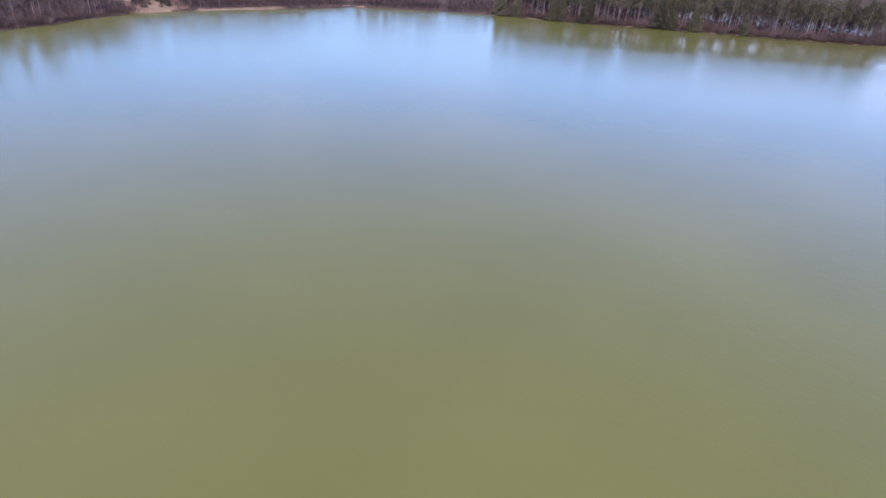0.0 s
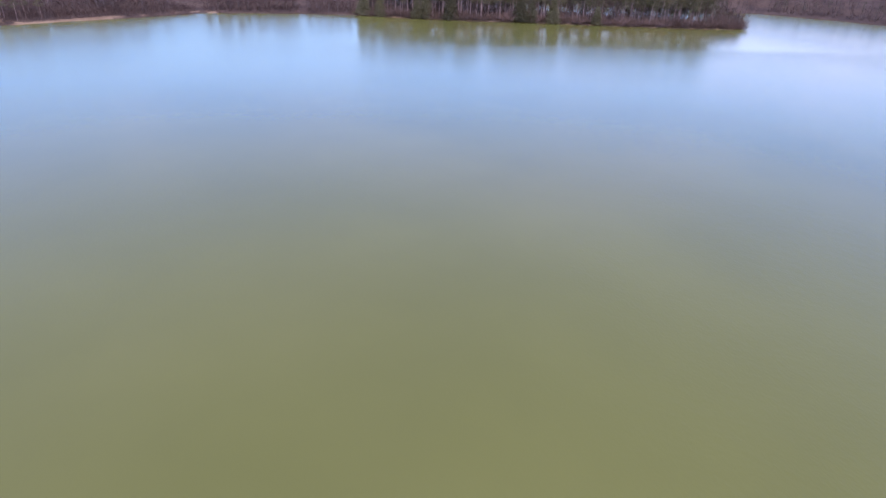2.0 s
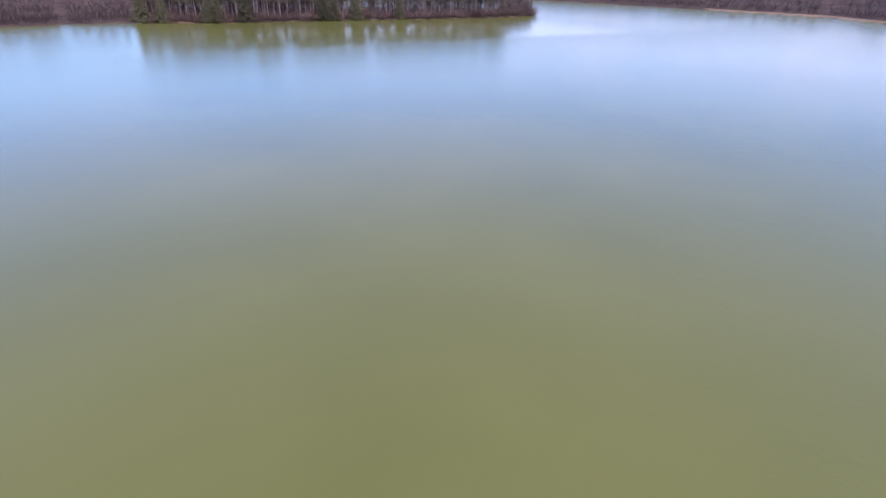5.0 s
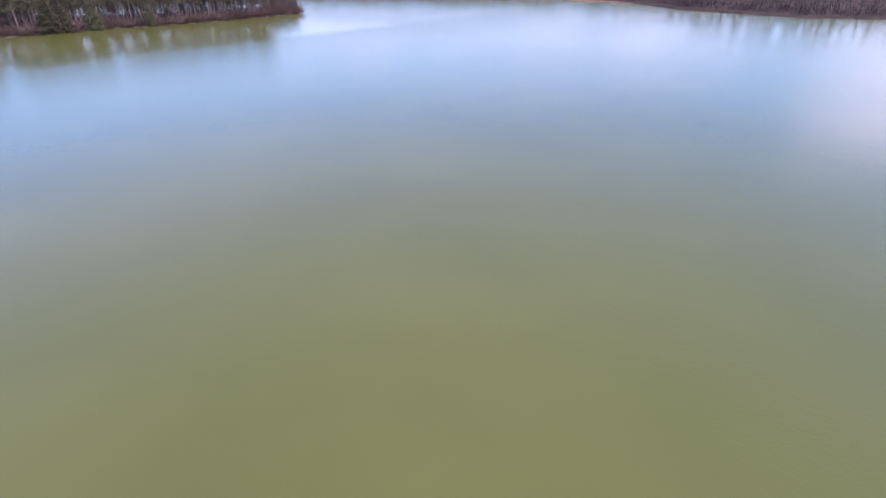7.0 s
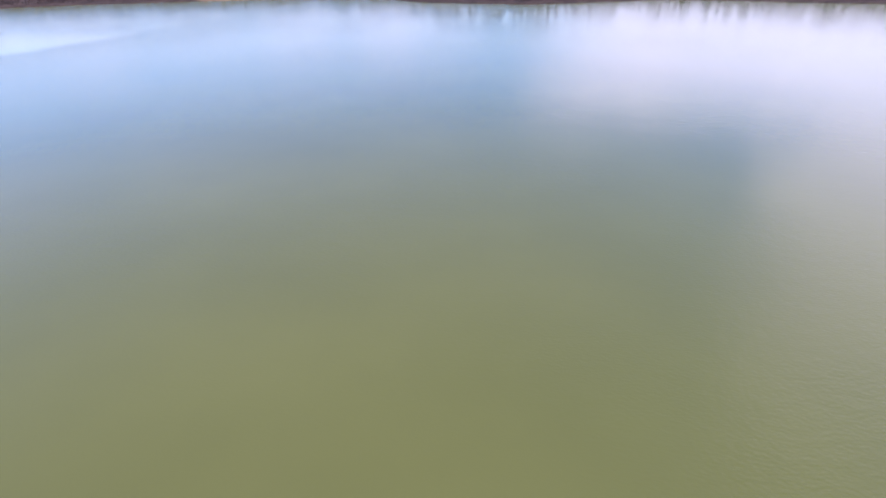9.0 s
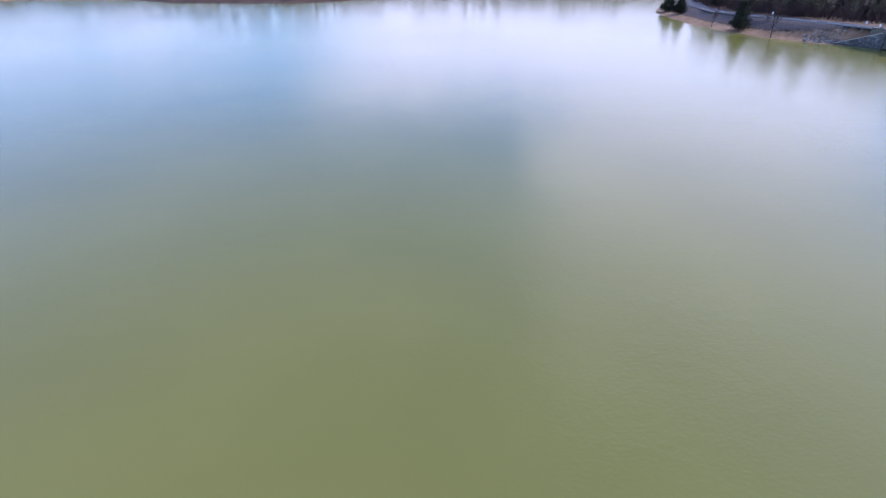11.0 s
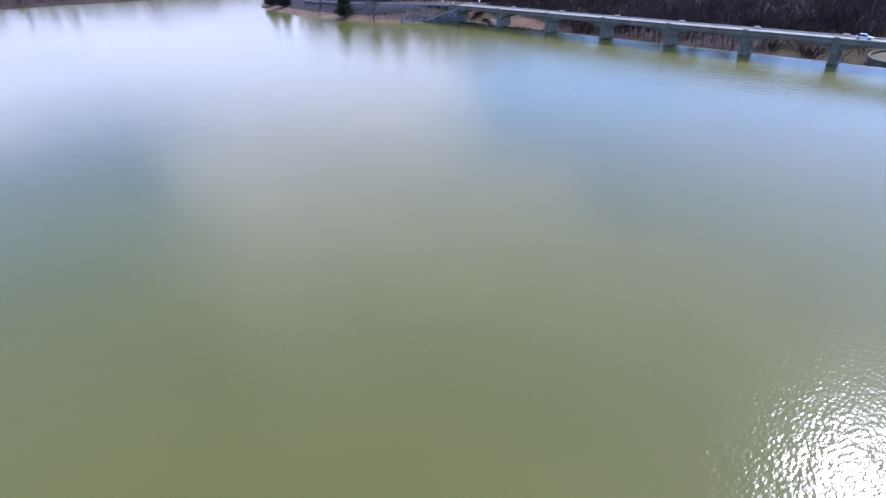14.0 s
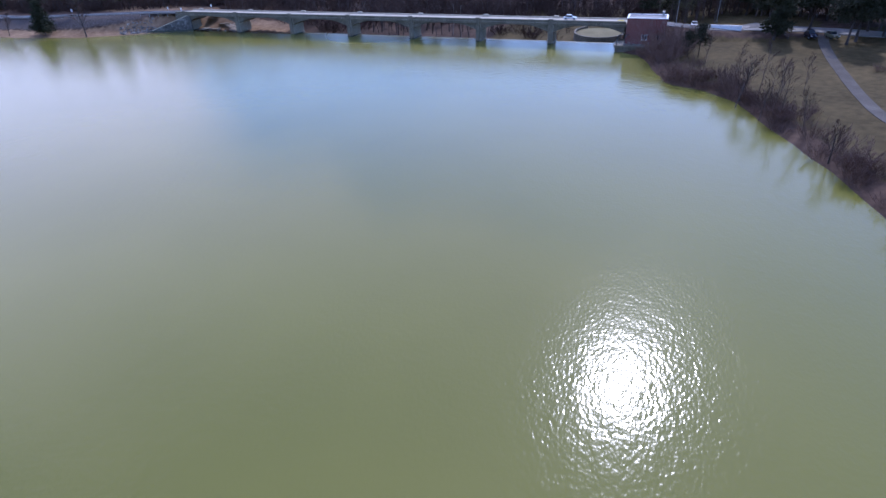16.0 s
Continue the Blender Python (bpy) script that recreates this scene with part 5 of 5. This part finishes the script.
# ---- the south shore ----
def build_south_shore():
    rng = random.Random(11)
    road = [bpt(-2, 2.6), (-1, -277), (14, -287), (34, -300), (52, -318), (66, -346), (76, -385)]
    lvl = lambda x, y: float(np.interp(x, ROAD_X, ROAD_Z))
    ribbon("road", "asphalt", road, 7.5, 0.1, "worn grey asphalt road along the south shore", "road", level=lvl)
    rail = thing("guard_rail", Matrix.Identity(4), "long galvanised steel guard rail along the shore road", "guard rail")
    pts = [bpt(-3, -2.6), (-1.5, -271), (13, -280), (31, -292.5), (47, -308), (60, -334), (70, -368)]
    V, F = [], []
    line = []
    for a, b in zip(pts[:-1], pts[1:]):
        n = max(1, int(math.dist(a, b) / 3.0))
        line += [(a[0] + (b[0] - a[0]) * k / n, a[1] + (b[1] - a[1]) * k / n) for k in range(n)]
    prev = None
    for k, (x, y) in enumerate(line):
        z = lvl(x, y)
        part("post", block(x - 0.06, x + 0.06, y - 0.06, y + 0.06, z - 1.0, z + 0.75, 0), "steel", rail)
        if prev:
            a, b = Vector(prev), Vector((x, y, z))
            d = (b - a).normalized()
            n = Vector((d.y, -d.x, 0)) * 0.09
            V, F = [], []
            for q in (a, b):
                V += [tuple(q + n + Vector((0, 0, 0.4))), tuple(q + n * 1.6 + Vector((0, 0, 0.5))), tuple(q + n + Vector((0, 0, 0.58))),
                      tuple(q + n * 1.6 + Vector((0, 0, 0.68))), tuple(q + n + Vector((0, 0, 0.78))), tuple(q + n * 0.6 + Vector((0, 0, 0.58)))]
            for c in range(6):
                F.append((c, (c + 1) % 6, 6 + (c + 1) % 6, 6 + c))
            part("beam", (V, F), "steel", rail)
        prev = (x, y, z)
    # riprap: stones tumbled between the sand and the wing wall
    rip = thing("riprap", Matrix.Identity(4), "heap of pale grey broken stones on the bank", "rocks")
    shapes = []
    for k in range(6):
        bm = bmesh.new()
        bmesh.ops.create_icosphere(bm, subdivisions=1, radius=0.5)
        for v in bm.verts:
            v.co *= rng.uniform(0.7, 1.25)
            v.co.z *= 0.75
        me = bpy.data.meshes.new("stone")
        bm.to_mesh(me)
        bm.free()
        me.materials.append(MAT["stone"])
        shapes.append(me)
    for _ in range(290):
        u, v = rng.uniform(-1.5, 11), rng.random() ** 1.5 * 5.5
        x, y = 2.0 + u, -267.2 - 0.14 * u - v
        if rng.random() < 0.1:
            x, y = bpt(rng.uniform(2, 24), rng.uniform(-0.6, 1.2))
        ob = new("stone", shapes[rng.randrange(6)])
        ob.parent = rip
        sz = rng.uniform(0.35, 1.05)
        ob.matrix_basis = pose(x, y, max(0, sample(GH, x, y)) + 0.05, rng.uniform(0, 360), rng.uniform(0, 40), rng.uniform(0, 360)) @ Matrix.Diagonal((sz, sz, sz * 0.7, 1))
    CEDAR.put(rng, 80.3, -346.5, 1.1, which=0)
    CEDAR.put(rng, 71.8, -334.0, 0.95, which=1)
    CEDAR.put(rng, 37.6, -286.3, 1.08, which=2)
    ELM.put(rng, 49.8, -295, 0.62, which=1, label="small leafless dark-trunked tree on the sandy shore")
    ELM.put(rng, 24.2, -273.6, 1.0, which=0, label="leafless spreading dark-trunked tree on the sandy shore")
    for x, y, s in ((-20, -294, 1.2), (-9, -302, 1.3), (2, -309, 1.2), (12, -316, 1.35), (-30, -289, 1.15), (24, -322, 1.2), (-14, -309, 1.4), (40, -330, 1.0), (56, -344, 0.9)):
        CEDAR.put(rng, x, y, s, label="tall dark conifer in the woods behind the shore road")
    for s, o in ((-9, 0.0), (-1, -1.8)):
        x, y = bpt(s, o)
        sign_post(pose(x, y, DECK_Z - 0.05, 0, 0, 140), 2.0, "small white road sign on a steel post by the bridge")
    x, y = bpt(6, 6.6)
    sign_post(pose(x, y, DECK_Z, 0, 0, 140), 2.2, "small white road sign at the far kerb of the bridge")
    sign_post(pose(27, -297, 5.2, 0, 0, 150), 2.4, "small white road sign beside the shore road")


# ---- the north bank ----
def build_north_bank():
    rng = random.Random(12)
    ribbon("footpath", "path", [(-152.2, -105.6), (-143.2, -99.7), (-134.1, -92.6), (-120.4, -81.7), (-107.9, -71.7), (-97.2, -62.7), (-87, -49), (-80, -30)], 2.5, 0.07,
           "narrow grey asphalt footpath across the lawn", "path")
    ribbon("car_park", "pale_asphalt", [(-141, -135), (-144.6, -131), (-149, -125.5), (-156, -117.5), (-162, -110), (-166, -97), (-175, -80), (-188, -58)], 8.0, 0.08,
           "pale sunlit asphalt car park beside the lawn", "car park", cross=6)
    ribbon("road", "asphalt", [bpt(165, 5), bpt(176, 5), bpt(188, 9), bpt(200, 20)], 7.0, 0.08, "worn grey asphalt road at the north end of the bridge", "road")
    pts = RIGHT[1:12]
    for p, nv in along(pts, 2.0):
        for row in range(4):
            if rng.random() < (0.9, 0.75, 0.55, 0.3)[row]:
                q = p + nv * (1.0 + row * 2.6 + rng.uniform(-1.3, 1.3))
                gap = noise.noise(Vector((q.x * 0.07, q.y * 0.07, 9)))
                if sample(SD, q.x, q.y) > 0.4 and gap > (-0.45, -0.2, -0.05, 0.05)[row]:
                    SHRUB.put(rng, q.x, q.y, rng.uniform(0.55, 1.0) + 0.75 * max(0.0, noise.noise(Vector((q.x * 0.12, q.y * 0.12, 3))) + 0.25))
    for x, y, s in ((-111, -124, 1.25), (-107.5, -119, 1.15), (-112.5, -120.5, 1.3), (-116, -123, 1.1), (-102, -115, 0.7), (-96, -106, 0.6), (-98, -98, 0.65), (-93, -90, 0.7), (-88, -78, 0.55),
                    (-84, -72, 0.5), (-79, -64, 0.55), (-76, -58, 0.5), (-71, -49, 0.5), (-117, -127, 0.7), (-113, -121, 0.6), (-104, -108, 0.5)):
        BUSH.put(rng, x, y, s)
    for x, y, s, w in ((-86.5, -83.5, 0.98, 0), (-99.5, -82.5, 0.9, 1), (-101, -79, 0.8, 2), (-95, -88, 0.75, 1), (-92, -80, 0.85, 2), (-104, -96, 0.9, 0), (-89, -77, 1.05, 1), (-86, -74, 0.95, 2), (-83, -76, 1.0, 0), (-94, -84, 1.1, 2), (-97, -92, 0.8, 0), (-80, -66, 0.9, 1), (-108, -108, 0.8, 2)):
        SAPLING.put(rng, x, y, s * 1.15, which=w)
    ELM.put(rng, -90.5, -85.5, 0.74, which=2, label="leafless pale-limbed snag with a dark trunk on the bank")
    ELM.put(rng, -72.0, -56.8, 0.5, which=0, label="low crooked leafless tree leaning over the water")
    BARE.put(rng, -124.5, -126.5, 0.5, which=3, label="leafless bush-like tree beside the gatehouse")
    for x, y, s in ((-113.3, -114.3, 0.85), (-111.6, -116.2, 0.78)):
        LOWPINE.put(rng, x, y, s, label="small dark evergreen tree on the bank by the gatehouse")
    for x, y, s in ((-142, -113, 0.95), (-148, -97, 0.9), (-153, -97.5, 1.0), (-167, -102, 0.95), (-171, -101, 1.0), (-160, -88, 1.0), (-175, -118, 1.0), (-158, -113, 1.0), (-163, -96, 0.9), (-152, -122, 0.9), (-172, -90, 1.0), (-180, -108, 1.1), (-165, -86, 1.1), (-178, -98, 1.15), (-184, -90, 1.1), (-186, -118, 1.1), (-190, -104, 1.2), (-176, -131, 1.0), (-184, -128, 1.1), (-170, -145, 0.9), (-166, -139, 0.7), (-180, -141, 1.1)):
        BIG.put(rng, x, y, s, which=0 if x > -146.5 and y < -105 else 1)
    for k in range(15):
        x, y = bpt(167 + 4.6 * k + rng.uniform(-2, 2), rng.uniform(31, 52))
        BIG.put(rng, x, y, rng.uniform(0.8, 1.05), which=1, label="large dark pine in the woods behind the gatehouse")
    for x, y in ((-129, -79), (-131, -77)):
        SHRUB.put(rng, x, y, 0.8, label="small dark bush on the lawn")
    lamp_post(on_ground(-136.5, -142), 10.0, "tall steel lamp post beside the gatehouse")
    lamp_post(on_ground(-153.8, -140.5), 10.0, "tall steel lamp post in the car park")
    b = thing("barrier_wall", on_ground(-140.6, -127.5, 125), "low white-painted concrete barrier at the car park edge", "barrier")
    for k in range(3):
        part("segment", extrude_profile([(-4.3 + 2.9 * k, -0.2), (-1.45 + 2.9 * k, -0.2), (-1.45 + 2.9 * k, 1.15), (-4.3 + 2.9 * k, 1.15)], -0.25, 0.25), "white", b)
    car_thing("car", "silver", on_ground(-139.5, -137.5, 40, 0.02), "silver car parked beside the lawn", 1.0)
    car_thing("car", "white", on_ground(-142, -144, 40, 0.02), "white car parked behind the gatehouse", 1.05)
    car_thing("suv", "navy", on_ground(-148.5, -107.0, 50, 0.05), "dark blue van parked at the edge of the lawn", 1.45, 5.2)
    car_thing("car", "olive", on_ground(-152.0, -103.2, 60, 0.05), "olive-green car parked at the edge of the lawn", 1.2, 4.4)
    rack = thing("fence", on_ground(-145.0, -111.5, 45), "short dark metal fence beside the parked van", "fence")
    for k in range(6):
        part("post", block(-2.5 + k - 0.04, -2.5 + k + 0.04, -0.04, 0.04, -0.3, 1.1, 0), "dark", rack)
    for z in (0.5, 1.0):
        part("rail", block(-2.5, 2.5, -0.03, 0.03, z, z + 0.06, 0), "dark", rack)


BIG = Stand([plant("large_pine", pine_mesh(130 + k, 15.5 + 2 * k, 0.36, (0.12, 0.36)[k], (3.7, 6.6)[k], 46, 36, 0.82), ("dark_bark", "dark_needles"), ("trunk", "crown"),
                   "large dark pine with broad drooping crown on the lawn", "tree", "large pines of the north bank") for k in range(2)])


ELM = Stand([plant("shore_tree", bare_tree_mesh(150 + k, 13, (0.27, 0.26, 0.3)[k], 14, (14, 14, 4)[k], 0.8, (0.3, 0.3, 0.5)[k], fat=0.05), ("dark_bark", ("twigs", "twigs", "shrub")[k]), ("trunk", "crown"),
                   "leafless dark-trunked shore tree", "tree", "dark-trunked shore trees") for k in range(3)])
LOWPINE = Stand([plant("low_pine", pine_mesh(160 + k, 9.0, 0.16, 0.45, 2.5, 26, 26, 0.42), ("dark_bark", "dark_needles"), ("trunk", "crown"),
                       "small dark flat-crowned pine", "tree", "low pines by the gatehouse") for k in range(2)])


def build_rock_slope():
    """Tumbled pale rock slabs on the slope under the south span."""
    rng = random.Random(15)
    t = thing("rock_slope", Matrix.Identity(4), "pale tan broken rock slope under the end span of the bridge", "rocks")
    shapes = []
    for k in range(5):
        bm = bmesh.new()
        bmesh.ops.create_icosphere(bm, subdivisions=1, radius=0.5)
        for v in bm.verts:
            v.co *= rng.uniform(0.75, 1.25)
            v.co.z *= 0.6
        me = bpy.data.meshes.new("slab")
        bm.to_mesh(me)
        bm.free()
        me.materials.append(MAT["rock"])
        shapes.append(me)
    for _ in range(16):
        s, o = 2.5 + 17 * rng.random() ** 1.3, rng.uniform(1.0, 12)
        x, y = bpt(s, o)
        ob = new("slab", shapes[rng.randrange(5)])
        ob.parent = t
        sz = rng.uniform(2.4, 4.6)
        ob.matrix_basis = pose(x, y, sample(GH, x, y) + 0.05, rng.uniform(-8, 8), rng.uniform(-8, 8), rng.uniform(0, 360)) @ Matrix.Diagonal((sz * 1.5, sz * 1.2, sz * 0.13, 1))


def place_valley_trees():
    """Bare trees that stand in the leaf litter below the spillway."""
    rng = random.Random(14)
    for k in range(84):
        x, y = bpt(rng.uniform(62, 114), rng.uniform(14, 48))
        ob = (ELM if k % 2 else BARE).put(rng, x, y, rng.uniform(0.6, 0.85), which=k // 2 % 2, label="leafless tree in the leaf litter below the spillway")
        ob.location.z = sample(GH, x, y) - 0.1
    for s, o, sz in ((104, 16, 1.15), (99, 22, 1.0)):
        x, y = bpt(s, o)
        ob = BIRCH.put(rng, x, y, sz, label="tall pale-limbed leafless tree behind the bridge")
        ob.location.z = sample(GH, x, y) - 0.1


build_bridge()
build_basin_wall()
build_gatehouse()
build_south_shore()
build_rock_slope()
build_north_bank()
place_valley_trees()
for st in (PINE, BARE, BIRCH, FIR, CEDAR, YOUNG, SHRUB, SAPLING, BIG, BUSH, ELM, LOWPINE):
    st.drop_unused()
